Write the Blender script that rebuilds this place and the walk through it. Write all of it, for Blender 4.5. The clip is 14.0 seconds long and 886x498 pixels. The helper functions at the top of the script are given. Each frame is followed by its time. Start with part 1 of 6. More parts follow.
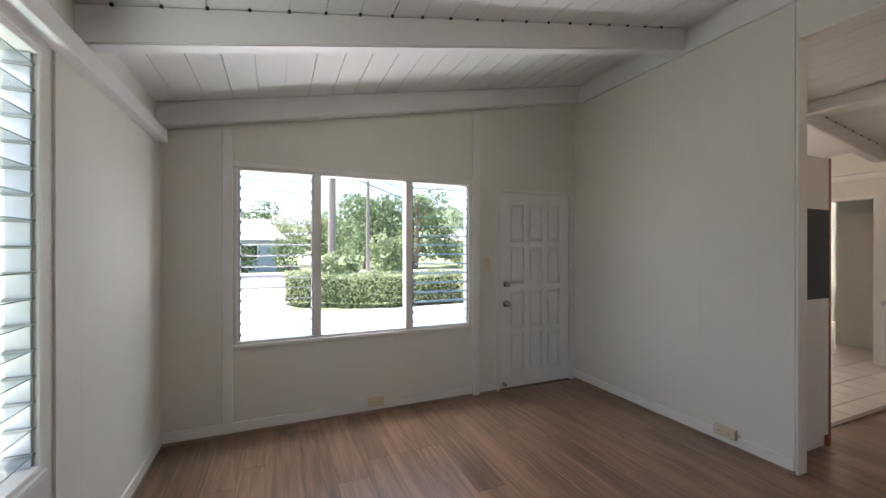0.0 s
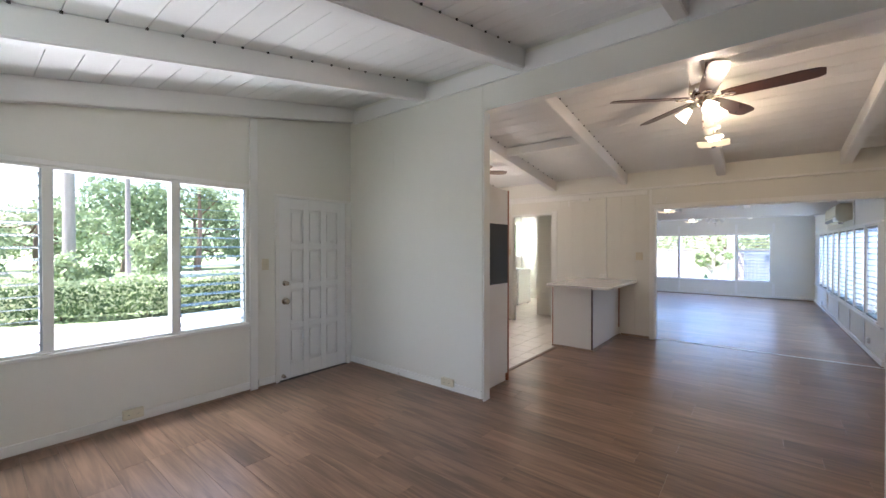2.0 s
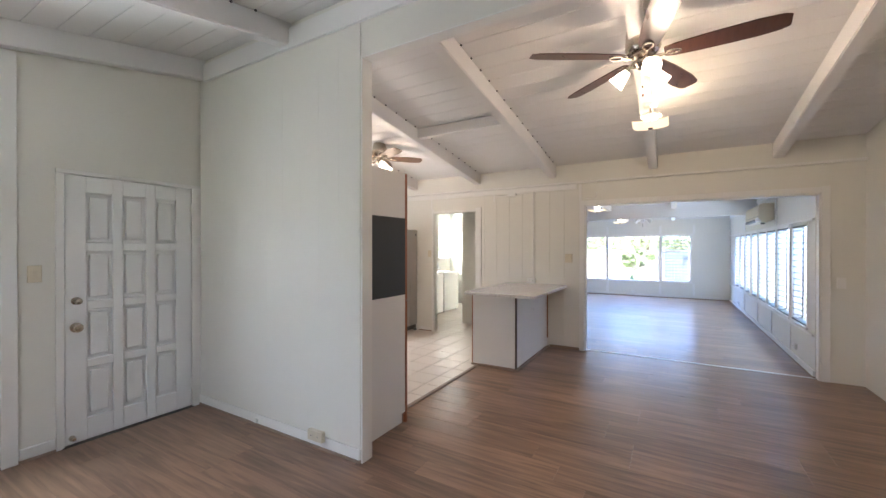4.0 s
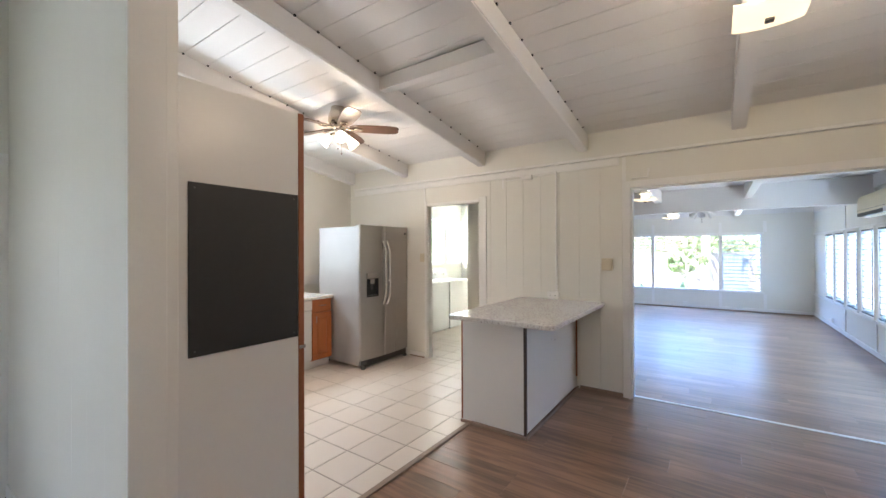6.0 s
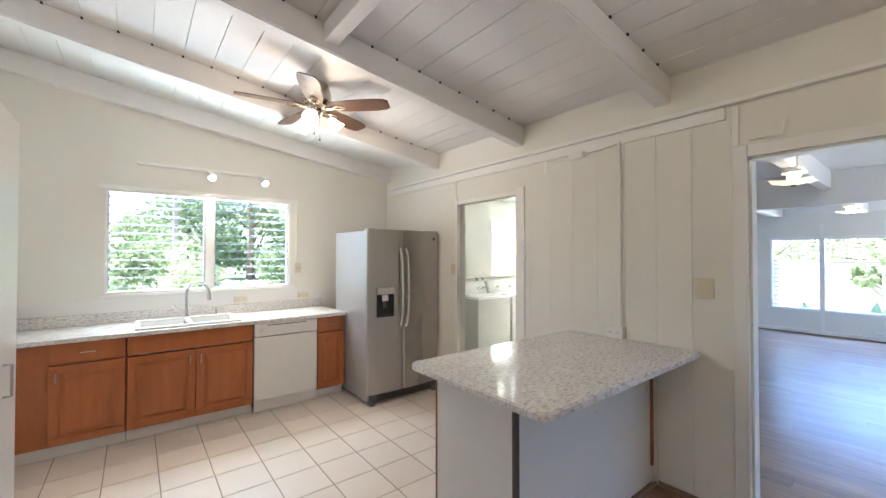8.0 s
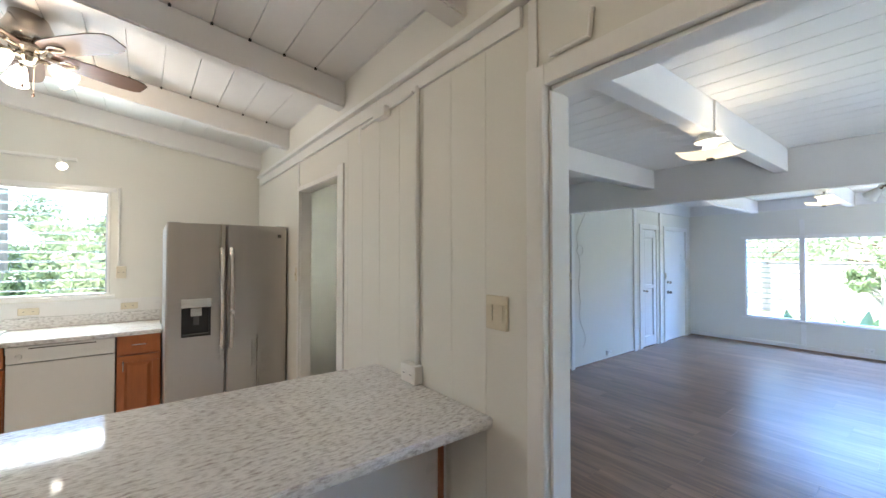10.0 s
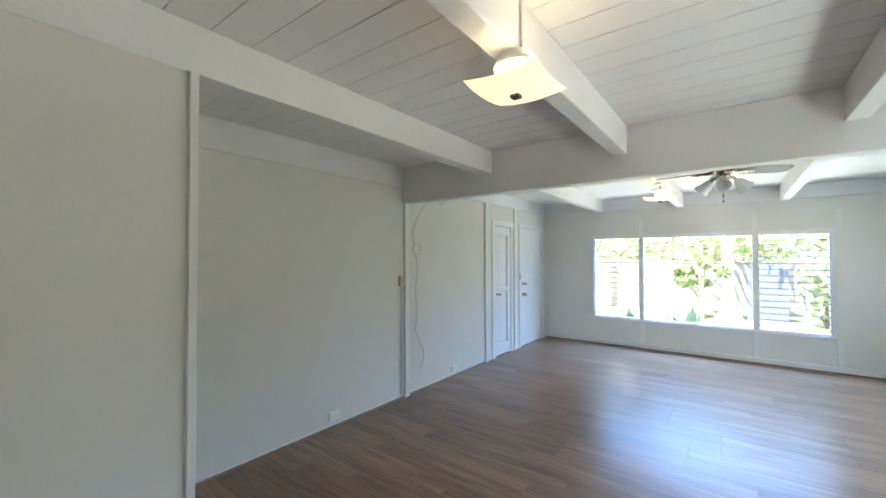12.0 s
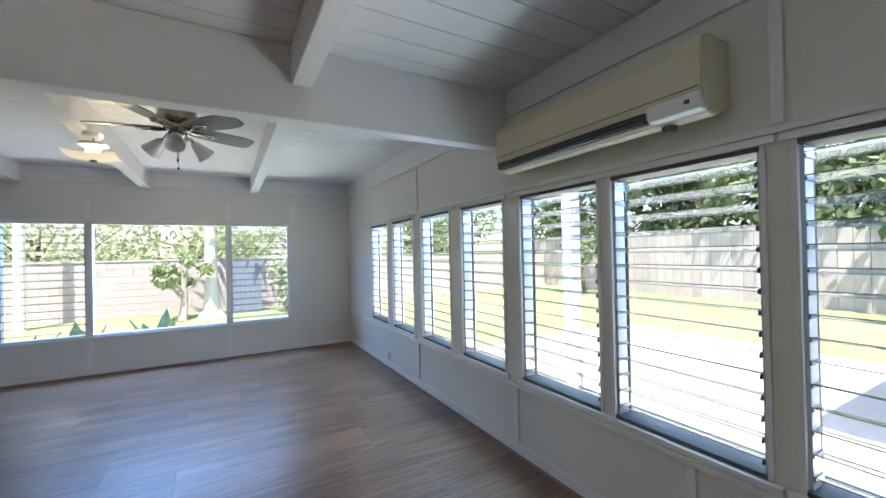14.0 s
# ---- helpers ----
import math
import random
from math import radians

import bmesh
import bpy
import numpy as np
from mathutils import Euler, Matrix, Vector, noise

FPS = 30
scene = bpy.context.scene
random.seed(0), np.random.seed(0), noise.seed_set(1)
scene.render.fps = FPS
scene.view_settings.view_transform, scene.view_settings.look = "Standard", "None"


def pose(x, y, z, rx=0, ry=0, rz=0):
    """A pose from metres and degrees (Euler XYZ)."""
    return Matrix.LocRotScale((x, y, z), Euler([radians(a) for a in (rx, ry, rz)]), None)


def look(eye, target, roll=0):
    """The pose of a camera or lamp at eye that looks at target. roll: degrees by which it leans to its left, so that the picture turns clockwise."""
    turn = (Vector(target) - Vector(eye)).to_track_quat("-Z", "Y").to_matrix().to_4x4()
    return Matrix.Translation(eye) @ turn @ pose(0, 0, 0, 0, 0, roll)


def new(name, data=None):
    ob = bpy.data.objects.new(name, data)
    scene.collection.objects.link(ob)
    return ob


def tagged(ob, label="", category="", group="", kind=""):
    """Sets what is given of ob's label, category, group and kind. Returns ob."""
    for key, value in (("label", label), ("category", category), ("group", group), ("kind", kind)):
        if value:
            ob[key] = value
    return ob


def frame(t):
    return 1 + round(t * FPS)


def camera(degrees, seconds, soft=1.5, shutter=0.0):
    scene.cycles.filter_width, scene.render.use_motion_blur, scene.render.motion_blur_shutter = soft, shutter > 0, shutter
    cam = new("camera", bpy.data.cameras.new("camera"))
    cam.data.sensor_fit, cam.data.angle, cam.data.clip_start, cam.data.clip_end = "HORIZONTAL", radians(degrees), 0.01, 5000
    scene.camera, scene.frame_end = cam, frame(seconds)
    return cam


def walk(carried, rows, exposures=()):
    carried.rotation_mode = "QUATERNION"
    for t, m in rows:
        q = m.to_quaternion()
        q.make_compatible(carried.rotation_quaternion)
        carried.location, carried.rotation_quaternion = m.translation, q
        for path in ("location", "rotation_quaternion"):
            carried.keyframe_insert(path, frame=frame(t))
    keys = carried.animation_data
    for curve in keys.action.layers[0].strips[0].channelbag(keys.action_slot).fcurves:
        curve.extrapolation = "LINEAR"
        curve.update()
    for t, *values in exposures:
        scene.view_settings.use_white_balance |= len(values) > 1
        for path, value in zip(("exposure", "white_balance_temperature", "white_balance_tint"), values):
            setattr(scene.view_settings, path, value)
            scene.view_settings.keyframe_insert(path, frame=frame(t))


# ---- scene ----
cam = camera(97.4, 14.0)
PATH = [
    (0, (-0.196, 0.37, 1.451), (0.587, 2.21, 1.449), -0.0),
    (0.5, (-0.236, 0.119, 1.476), (0.8, 1.829, 1.47), -0.3),
    (1, (-0.27, -0.097, 1.474), (0.993, 1.454, 1.47), -0.2),
    (1.5, (-0.296, -0.217, 1.484), (1.145, 1.169, 1.474), -0.0),
    (2, (-0.285, -0.272, 1.494), (1.27, 0.986, 1.48), 0.0),
    (2.5, (-0.182, -0.279, 1.49), (1.451, 0.875, 1.472), -0.0),
    (3, (0.074, -0.211, 1.487), (1.777, 0.837, 1.466), -0.2),
    (3.2, (0.209, -0.187, 1.487), (1.917, 0.853, 1.47), -0.1),
    (5.5, (2.095, 0.241, 1.483), (3.845, 1.209, 1.479), -0.2),
    (6, (2.445, 0.32, 1.478), (4.083, 1.468, 1.486), -0.2),
    (6.5, (2.774, 0.368, 1.501), (4.237, 1.732, 1.513), -0.1),
    (7, (3.136, 0.398, 1.519), (4.482, 1.877, 1.53), 0.1),
    (7.2, (3.29, 0.408, 1.526), (4.596, 1.923, 1.54), 0.2),
    (9.5, (5.245, 0.212, 1.54), (6.457, 1.802, 1.576), -0.1),
    (10, (5.653, 0.218, 1.538), (6.869, 1.805, 1.574), 0.0),
    (10.5, (6.054, 0.214, 1.539), (7.275, 1.797, 1.576), 0.0),
    (11, (6.423, 0.271, 1.525), (7.694, 1.814, 1.562), 0.0),
    (11.5, (6.799, 0.369, 1.532), (8.242, 1.753, 1.564), 0.1),
    (12, (7.078, 0.456, 1.531), (8.677, 1.656, 1.568), -0.1),
    (12.5, (7.374, 0.514, 1.492), (9.193, 1.345, 1.529), -0.4),
    (13, (7.596, 0.501, 1.439), (9.572, 0.81, 1.478), -0.8),
    (13.5, (7.818, 0.4, 1.428), (9.795, 0.101, 1.454), -1.1),
    (14, (8.049, 0.264, 1.396), (9.795, -0.712, 1.413), -1.2),
]
EXPOSURES = [(0.0, 1.5, 6350, 20), (1.0, 1.75, 6150, 17), (2.0, 2.1, 5950, 18), (3.0, 2.42, 5950, 19), (6.0, 2.45, 5850, 15), (7.0, 2.45, 5700, 14), (9.5, 2.3, 5700, 11), (11.0, 2.4, 6050, 8), (11.6, 2.42, 6500, 7), (12.5, 1.97, 6650, 8), (13.2, 1.83, 6650, 9), (14.0, 1.25, 6400, 13)]
walk(cam, [(t, look(eye, target, roll)) for t, eye, target, roll in PATH], EXPOSURES)

# ---------------------------------------------------------------- world, sun, exposure
world = bpy.data.worlds.new("sky")
scene.world = world
world.use_nodes = True
wn = world.node_tree.nodes
sky = wn.new("ShaderNodeTexSky")
sky.sky_type = "NISHITA"
sky.sun_disc = False
SUN_EL, SUN_AZ = radians(62), radians(-62)      # height; bearing from +y towards +x
sky.sun_elevation = SUN_EL
sky.sun_rotation = SUN_AZ
sky.air_density, sky.dust_density, sky.ozone_density = 1.0, 1.2, 1.0
wn["Background"].inputs["Strength"].default_value = 0.15
world.node_tree.links.new(sky.outputs[0], wn["Background"].inputs["Color"])
sun = new("sun", bpy.data.lights.new("sun", "SUN"))
sun.data.energy, sun.data.angle, sun.data.color = 5.0, radians(0.5), (1.0, 0.96, 0.9)
sun_dir = Vector((math.sin(SUN_AZ) * math.cos(SUN_EL), math.cos(SUN_AZ) * math.cos(SUN_EL), math.sin(SUN_EL)))
sun.matrix_world = look(sun_dir * 30, (0, 0, 0))


def window_light(axis, at, out, a0, a1, z0, z1, sky_watts, ground_watts, sky_color=(0.9, 0.96, 1.0), ground_color=(1.0, 0.985, 0.95), dip=-1.1, rise=1.7):
    """Daylight that comes in at a window: the sky's from above the opening, the sunlit ground's from below it."""
    mid, wide = (a0 + a1) / 2, a1 - a0
    for z, size, reach, into, up, watts, color in ((z1 + 0.36, 0.66, 0.45, 1.45, dip, sky_watts, sky_color), (z0 - 0.72, 0.9, 0.72, 1.0, rise, ground_watts, ground_color)):
        lamp = new("window_daylight", bpy.data.lights.new("window_daylight", "AREA"))
        lamp.data.shape, lamp.data.size, lamp.data.size_y = "RECTANGLE", wide, size
        lamp.data.energy, lamp.data.color = watts, color
        eye = (mid, at + out * reach, z) if axis == "y" else (at + out * reach, mid, z)
        aim = (mid, at + out * (reach - into), z + up) if axis == "y" else (at + out * (reach - into), mid, z + up)
        lamp.matrix_world = look(eye, aim)


COOL_SKY, COOL_GROUND = (0.42, 0.62, 1.0), (1.0, 0.975, 0.88)
window_light("y", 3.95, 1, -0.5, 1.56, 0.70, 2.09, 26, 46)
window_light("x", -1.13, -1, 0.55, 2.25, 0.62, 2.19, 18, 32)
window_light("y", 5.24, 1, 3.72, 5.39, 1.17, 2.15, 29, 44, (1.0, 0.98, 0.96))
window_light("x", 14.34, 1, -0.57, 2.48, 0.47, 1.845, 105, 80, (0.24, 0.47, 1.0), COOL_GROUND)
window_light("y", -1.61, -1, 7.0, 13.2, 0.53, 1.765, 140, 110, COOL_SKY, COOL_GROUND, -0.6, 0.8)
window_light("y", 5.24, 1, 8.76, 10.0, 1.20, 2.14, 85, 100, (1.0, 0.9, 0.74), (1.0, 0.92, 0.8))
# ---------------------------------------------------------------- materials
def material(name, color, rough=0.5, metal=0.0, vary=0.06, scale=3.0, fine=60.0, bump=0.02, stretch=(1, 1, 1), spec=0.5, coat=0.0, per_object=0.0):
    """Principled surface with two scales of variation in colour and a fine relief."""
    m = bpy.data.materials.new(name)
    m.use_nodes = True
    n, l = m.node_tree.nodes, m.node_tree.links
    p = n["Principled BSDF"]
    p.inputs["Roughness"].default_value = rough
    p.inputs["Metallic"].default_value = metal
    p.inputs["Specular IOR Level"].default_value = spec
    p.inputs["Coat Weight"].default_value = coat
    tc, mp = n.new("ShaderNodeTexCoord"), n.new("ShaderNodeMapping")
    mp.inputs["Scale"].default_value = stretch
    l.new(tc.outputs["Object"], mp.inputs[0])
    big, small = n.new("ShaderNodeTexNoise"), n.new("ShaderNodeTexNoise")
    for node, s, d in ((big, scale, 3), (small, fine, 4)):
        node.inputs["Scale"].default_value = s
        node.inputs["Detail"].default_value = d
        l.new(mp.outputs[0], node.inputs["Vector"])
    mix = n.new("ShaderNodeMath")
    mix.operation = "MULTIPLY_ADD"
    l.new(small.outputs[0], mix.inputs[0])
    mix.inputs[1].default_value = 0.5
    l.new(big.outputs[0], mix.inputs[2])
    ramp = n.new("ShaderNodeMapRange")
    ramp.inputs["From Min"].default_value, ramp.inputs["From Max"].default_value = 0.45, 1.05
    ramp.inputs["To Min"].default_value, ramp.inputs["To Max"].default_value = 1 - vary, 1 + vary
    l.new(mix.outputs[0], ramp.inputs["Value"])
    value = ramp.outputs[0]
    if per_object:
        info, r2, mul = n.new("ShaderNodeObjectInfo"), n.new("ShaderNodeMapRange"), n.new("ShaderNodeMath")
        r2.inputs["To Min"].default_value, r2.inputs["To Max"].default_value = 1 - per_object, 1 + per_object
        l.new(info.outputs["Random"], r2.inputs["Value"])
        mul.operation = "MULTIPLY"
        l.new(value, mul.inputs[0]), l.new(r2.outputs[0], mul.inputs[1])
        value = mul.outputs[0]
    sc = n.new("ShaderNodeVectorMath")
    sc.operation = "SCALE"
    sc.inputs[0].default_value = color[:3]
    l.new(value, sc.inputs["Scale"])
    l.new(sc.outputs[0], p.inputs["Base Color"])
    rr = n.new("ShaderNodeMapRange")
    rr.inputs["To Min"].default_value, rr.inputs["To Max"].default_value = max(0.02, rough - 0.07), min(1, rough + 0.07)
    l.new(big.outputs[0], rr.inputs["Value"]), l.new(rr.outputs[0], p.inputs["Roughness"])
    if bump:
        b = n.new("ShaderNodeBump")
        b.inputs["Strength"].default_value, b.inputs["Distance"].default_value = 0.4, bump
        l.new(small.outputs[0], b.inputs["Height"]), l.new(b.outputs[0], p.inputs["Normal"])
    return m


def glow(name, color, strength, base=(0.8, 0.78, 0.7)):
    m = material(name, base, 0.35, vary=0.03, bump=0)
    p = m.node_tree.nodes["Principled BSDF"]
    p.inputs["Emission Color"].default_value = (*color, 1)
    p.inputs["Emission Strength"].default_value = strength
    return m


def glass(name, tint, gloss_rough=0.02):
    """A thin pane: clear, with reflections that grow at a glancing angle."""
    m = bpy.data.materials.new(name)
    m.use_nodes = True
    n, l = m.node_tree.nodes, m.node_tree.links
    n.remove(n["Principled BSDF"])
    t, g, f, mix = n.new("ShaderNodeBsdfTransparent"), n.new("ShaderNodeBsdfGlossy"), n.new("ShaderNodeFresnel"), n.new("ShaderNodeMixShader")
    t.inputs[0].default_value = (*tint, 1)
    g.inputs["Roughness"].default_value = gloss_rough
    g.inputs[0].default_value = (0.6, 0.62, 0.62, 1)
    f.inputs["IOR"].default_value = 1.45
    half = n.new("ShaderNodeMath")
    half.operation = "MULTIPLY"
    half.inputs[1].default_value = 0.5
    l.new(f.outputs[0], half.inputs[0])
    l.new(half.outputs[0], mix.inputs[0]), l.new(t.outputs[0], mix.inputs[1]), l.new(g.outputs[0], mix.inputs[2])
    l.new(mix.outputs[0], n["Material Output"].inputs[0])
    return m


def wood_floor(name, color, rough):
    """Laminate plank: long grain along the plank, a tone of its own for each plank."""
    m = bpy.data.materials.new(name)
    m.use_nodes = True
    n, l = m.node_tree.nodes, m.node_tree.links
    p = n["Principled BSDF"]
    tc, mp, info = n.new("ShaderNodeTexCoord"), n.new("ShaderNodeMapping"), n.new("ShaderNodeObjectInfo")
    off = n.new("ShaderNodeVectorMath")
    off.operation = "MULTIPLY_ADD"
    comb = n.new("ShaderNodeCombineXYZ")
    for i in range(3):
        l.new(info.outputs["Random"], comb.inputs[i])
    l.new(comb.outputs[0], off.inputs[0])
    off.inputs[1].default_value = (37, 91, 13)
    l.new(tc.outputs["Object"], off.inputs[2])
    l.new(off.outputs[0], mp.inputs[0])
    mp.inputs["Scale"].default_value = (14, 0.9, 1)
    grain, cloud = n.new("ShaderNodeTexNoise"), n.new("ShaderNodeTexNoise")
    grain.inputs["Scale"].default_value, grain.inputs["Detail"].default_value, grain.inputs["Distortion"].default_value = 1.6, 6, 1.2
    l.new(mp.outputs[0], grain.inputs["Vector"])
    mp2 = n.new("ShaderNodeMapping")
    mp2.inputs["Scale"].default_value = (3.5, 0.8, 1)
    l.new(off.outputs[0], mp2.inputs[0])
    cloud.inputs["Scale"].default_value, cloud.inputs["Detail"].default_value = 1.3, 3
    l.new(mp2.outputs[0], cloud.inputs["Vector"])
    ramp = n.new("ShaderNodeValToRGB")
    e = ramp.color_ramp.elements
    e[0].position, e[0].color = 0.3, (*[c * 0.62 for c in color], 1)
    e[1].position, e[1].color = 0.72, (*[c * 1.36 for c in color], 1)
    add = n.new("ShaderNodeMath")
    add.operation = "MULTIPLY_ADD"
    l.new(cloud.outputs[0], add.inputs[0])
    add.inputs[1].default_value = 0.6
    sub = n.new("ShaderNodeMath")
    sub.operation = "SUBTRACT"
    l.new(grain.outputs[0], sub.inputs[0])
    sub.inputs[1].default_value = 0.3
    l.new(sub.outputs[0], add.inputs[2])
    l.new(add.outputs[0], ramp.inputs[0])
    tone = n.new("ShaderNodeMapRange")
    tone.inputs["To Min"].default_value, tone.inputs["To Max"].default_value = 0.84, 1.14
    l.new(info.outputs["Random"], tone.inputs["Value"])
    sc = n.new("ShaderNodeVectorMath")
    sc.operation = "SCALE"
    l.new(ramp.outputs[0], sc.inputs[0]), l.new(tone.outputs[0], sc.inputs["Scale"])
    l.new(sc.outputs[0], p.inputs["Base Color"])
    rr = n.new("ShaderNodeMapRange")
    rr.inputs["To Min"].default_value, rr.inputs["To Max"].default_value = rough - 0.03, rough + 0.07
    l.new(grain.outputs[0], rr.inputs["Value"]), l.new(rr.outputs[0], p.inputs["Roughness"])
    b = n.new("ShaderNodeBump")
    b.inputs["Strength"].default_value, b.inputs["Distance"].default_value = 0.15, 0.0004
    l.new(grain.outputs[0], b.inputs["Height"]), l.new(b.outputs[0], p.inputs["Normal"])
    return m


def granite(name):
    m = bpy.data.materials.new(name)
    m.use_nodes = True
    n, l = m.node_tree.nodes, m.node_tree.links
    p = n["Principled BSDF"]
    p.inputs["Roughness"].default_value = 0.07
    tc = n.new("ShaderNodeTexCoord")
    mp = n.new("ShaderNodeMapping")
    mp.inputs["Scale"].default_value = (0.45, 1.1, 1)
    l.new(tc.outputs["Object"], mp.inputs[0])
    a, b, v = n.new("ShaderNodeTexNoise"), n.new("ShaderNodeTexNoise"), n.new("ShaderNodeTexVoronoi")
    a.inputs["Scale"].default_value, a.inputs["Detail"].default_value = 75, 5
    b.inputs["Scale"].default_value, b.inputs["Detail"].default_value = 9, 3
    v.inputs["Scale"].default_value = 170
    for node in (a, b, v):
        l.new(mp.outputs[0], node.inputs["Vector"])
    r1 = n.new("ShaderNodeValToRGB")
    e = r1.color_ramp.elements
    e[0].position, e[0].color = 0.24, (0.30, 0.25, 0.24, 1)
    e[1].position, e[1].color = 0.56, (0.76, 0.745, 0.73, 1)
    mid = e.new(0.42)
    mid.color = (0.60, 0.58, 0.565, 1)
    l.new(a.outputs[0], r1.inputs[0])
    r2 = n.new("ShaderNodeMapRange")
    r2.inputs["To Min"].default_value, r2.inputs["To Max"].default_value = 0.85, 1.15
    l.new(b.outputs[0], r2.inputs["Value"])
    r3 = n.new("ShaderNodeMapRange")
    r3.inputs["From Max"].default_value = 0.5
    r3.inputs["To Min"].default_value, r3.inputs["To Max"].default_value = 0.88, 1.06
    l.new(v.outputs["Distance"], r3.inputs["Value"])
    mul = n.new("ShaderNodeMath")
    mul.operation = "MULTIPLY"
    l.new(r2.outputs[0], mul.inputs[0]), l.new(r3.outputs[0], mul.inputs[1])
    sc = n.new("ShaderNodeVectorMath")
    sc.operation = "SCALE"
    l.new(r1.outputs[0], sc.inputs[0]), l.new(mul.outputs[0], sc.inputs["Scale"])
    l.new(sc.outputs[0], p.inputs["Base Color"])
    return m


def leafy(name, a, b, rough=0.6):
    m = bpy.data.materials.new(name)
    m.use_nodes = True
    n, l = m.node_tree.nodes, m.node_tree.links
    p = n["Principled BSDF"]
    p.inputs["Roughness"].default_value = rough
    geo, ramp = n.new("ShaderNodeNewGeometry"), n.new("ShaderNodeValToRGB")
    ramp.color_ramp.elements[0].color, ramp.color_ramp.elements[1].color = (*a, 1), (*b, 1)
    l.new(geo.outputs["Random Per Island"], ramp.inputs[0])
    l.new(ramp.outputs[0], p.inputs["Base Color"])
    tr, mix = n.new("ShaderNodeBsdfTranslucent"), n.new("ShaderNodeMixShader")
    l.new(ramp.outputs[0], tr.inputs[0])
    mix.inputs[0].default_value = 0.3
    l.new(p.outputs[0], mix.inputs[1]), l.new(tr.outputs[0], mix.inputs[2])
    l.new(mix.outputs[0], n["Material Output"].inputs[0])
    return m


PAINT = material("wall_paint", (0.77, 0.75, 0.69), 0.5, vary=0.025, scale=1.2, fine=90, bump=0.0008)
CEIL = material("ceiling_paint", (0.81, 0.795, 0.785), 0.45, vary=0.03, scale=1.5, fine=70, bump=0.001)
TRIM = material("trim_paint", (0.83, 0.815, 0.785), 0.35, vary=0.025, scale=4, fine=80, bump=0.0006)
DOORW = material("door_paint", (0.84, 0.84, 0.83), 0.3, vary=0.02, scale=3, fine=60, bump=0.0005)
CREAM = material("cream_plastic", (0.68, 0.61, 0.47), 0.4, vary=0.04, scale=20, bump=0)
LAMINATE = wood_floor("laminate_planks", (0.255, 0.152, 0.098), 0.28)
SUBFLOOR = material("floor_seam", (0.05, 0.035, 0.028), 0.8, vary=0.1, bump=0)
TILE = material("ceramic_tile", (0.70, 0.62, 0.55), 0.36, vary=0.02, scale=5, fine=40, bump=0, per_object=0.03)
GROUT = material("tile_grout", (0.30, 0.24, 0.20), 0.9, vary=0.1, scale=10, bump=0.002)
GRANITE = granite("speckled_granite")
CABWOOD = material("maple_cabinet", (0.43, 0.135, 0.04), 0.33, vary=0.16, scale=2.2, fine=14, bump=0.0006, stretch=(6, 6, 0.7))
STRIPW = material("wood_edge_strip", (0.30, 0.10, 0.04), 0.45, vary=0.18, scale=4, fine=30, bump=0.001, stretch=(5, 5, 0.6))
SLATE = material("slate_blue_boards", (0.17, 0.19, 0.25), 0.8, vary=0.12, scale=3, fine=20, bump=0.002)
STRIPD = material("dark_edge_strip", (0.07, 0.045, 0.035), 0.5, vary=0.15, scale=6, fine=30, bump=0.001)
MELAMINE = material("white_melamine", (0.78, 0.765, 0.745), 0.3, vary=0.02, scale=2, fine=40, bump=0.0004)
BLACKBOARD = material("blackboard", (0.022, 0.022, 0.024), 0.55, vary=0.15, scale=4, fine=50, bump=0.0004)
STEEL = material("brushed_steel", (0.46, 0.43, 0.40), 0.3, metal=0.9, vary=0.03, scale=2, fine=40, bump=0, stretch=(9, 9, 0.25))
STEELSIDE = material("grey_side_panel", (0.40, 0.40, 0.41), 0.34, metal=0.35, vary=0.05, scale=4, fine=120, bump=0.0008)
HANDLE = material("satin_handle", (0.68, 0.66, 0.63), 0.25, metal=0.9, vary=0.03, scale=8, bump=0)
CHROME = material("chrome", (0.75, 0.75, 0.76), 0.1, metal=1.0, vary=0.03, scale=10, bump=0)
NICKEL = material("brushed_nickel", (0.52, 0.46, 0.39), 0.22, metal=1.0, vary=0.06, scale=10, bump=0)
SHOE = material("brown_shoe_moulding", (0.30, 0.215, 0.165), 0.5, vary=0.15, scale=5, fine=30, bump=0.001)
BLACK = material("black_plastic", (0.02, 0.02, 0.022), 0.35, vary=0.1, scale=8, bump=0)
DARKGREY = material("dark_grille", (0.09, 0.088, 0.085), 0.5, vary=0.1, scale=8, bump=0)
ENAMEL = material("white_enamel", (0.80, 0.79, 0.765), 0.2, vary=0.02, scale=4, fine=30, bump=0)
BLADE = material("walnut_blade", (0.075, 0.035, 0.026), 0.3, vary=0.25, scale=3, fine=20, bump=0.0004, stretch=(1, 10, 1))
BLADE2 = material("oak_blade", (0.13, 0.075, 0.05), 0.3, vary=0.22, scale=3, fine=20, bump=0.0004, stretch=(1, 10, 1))
BLADE3 = material("grey_blade", (0.20, 0.195, 0.20), 0.35, vary=0.15, scale=3, fine=20, bump=0.0004, stretch=(1, 10, 1))
SHADE_ON = glow("lit_frosted_glass", (1.0, 0.86, 0.62), 0.9)
SHADE_OFF = material("frosted_glass", (0.88, 0.88, 0.87), 0.25, vary=0.03, bump=0)
BOWL_ON = glow("lit_alabaster_glass", (1.0, 0.76, 0.40), 0.26)
BULB_ON = glow("lit_bulb", (1.0, 0.88, 0.68), 3.0)
ALU = material("aluminium_channel", (0.30, 0.31, 0.32), 0.38, metal=0.8, vary=0.08, scale=12, bump=0)
PANE = glass("window_pane", (0.97, 0.985, 0.98))
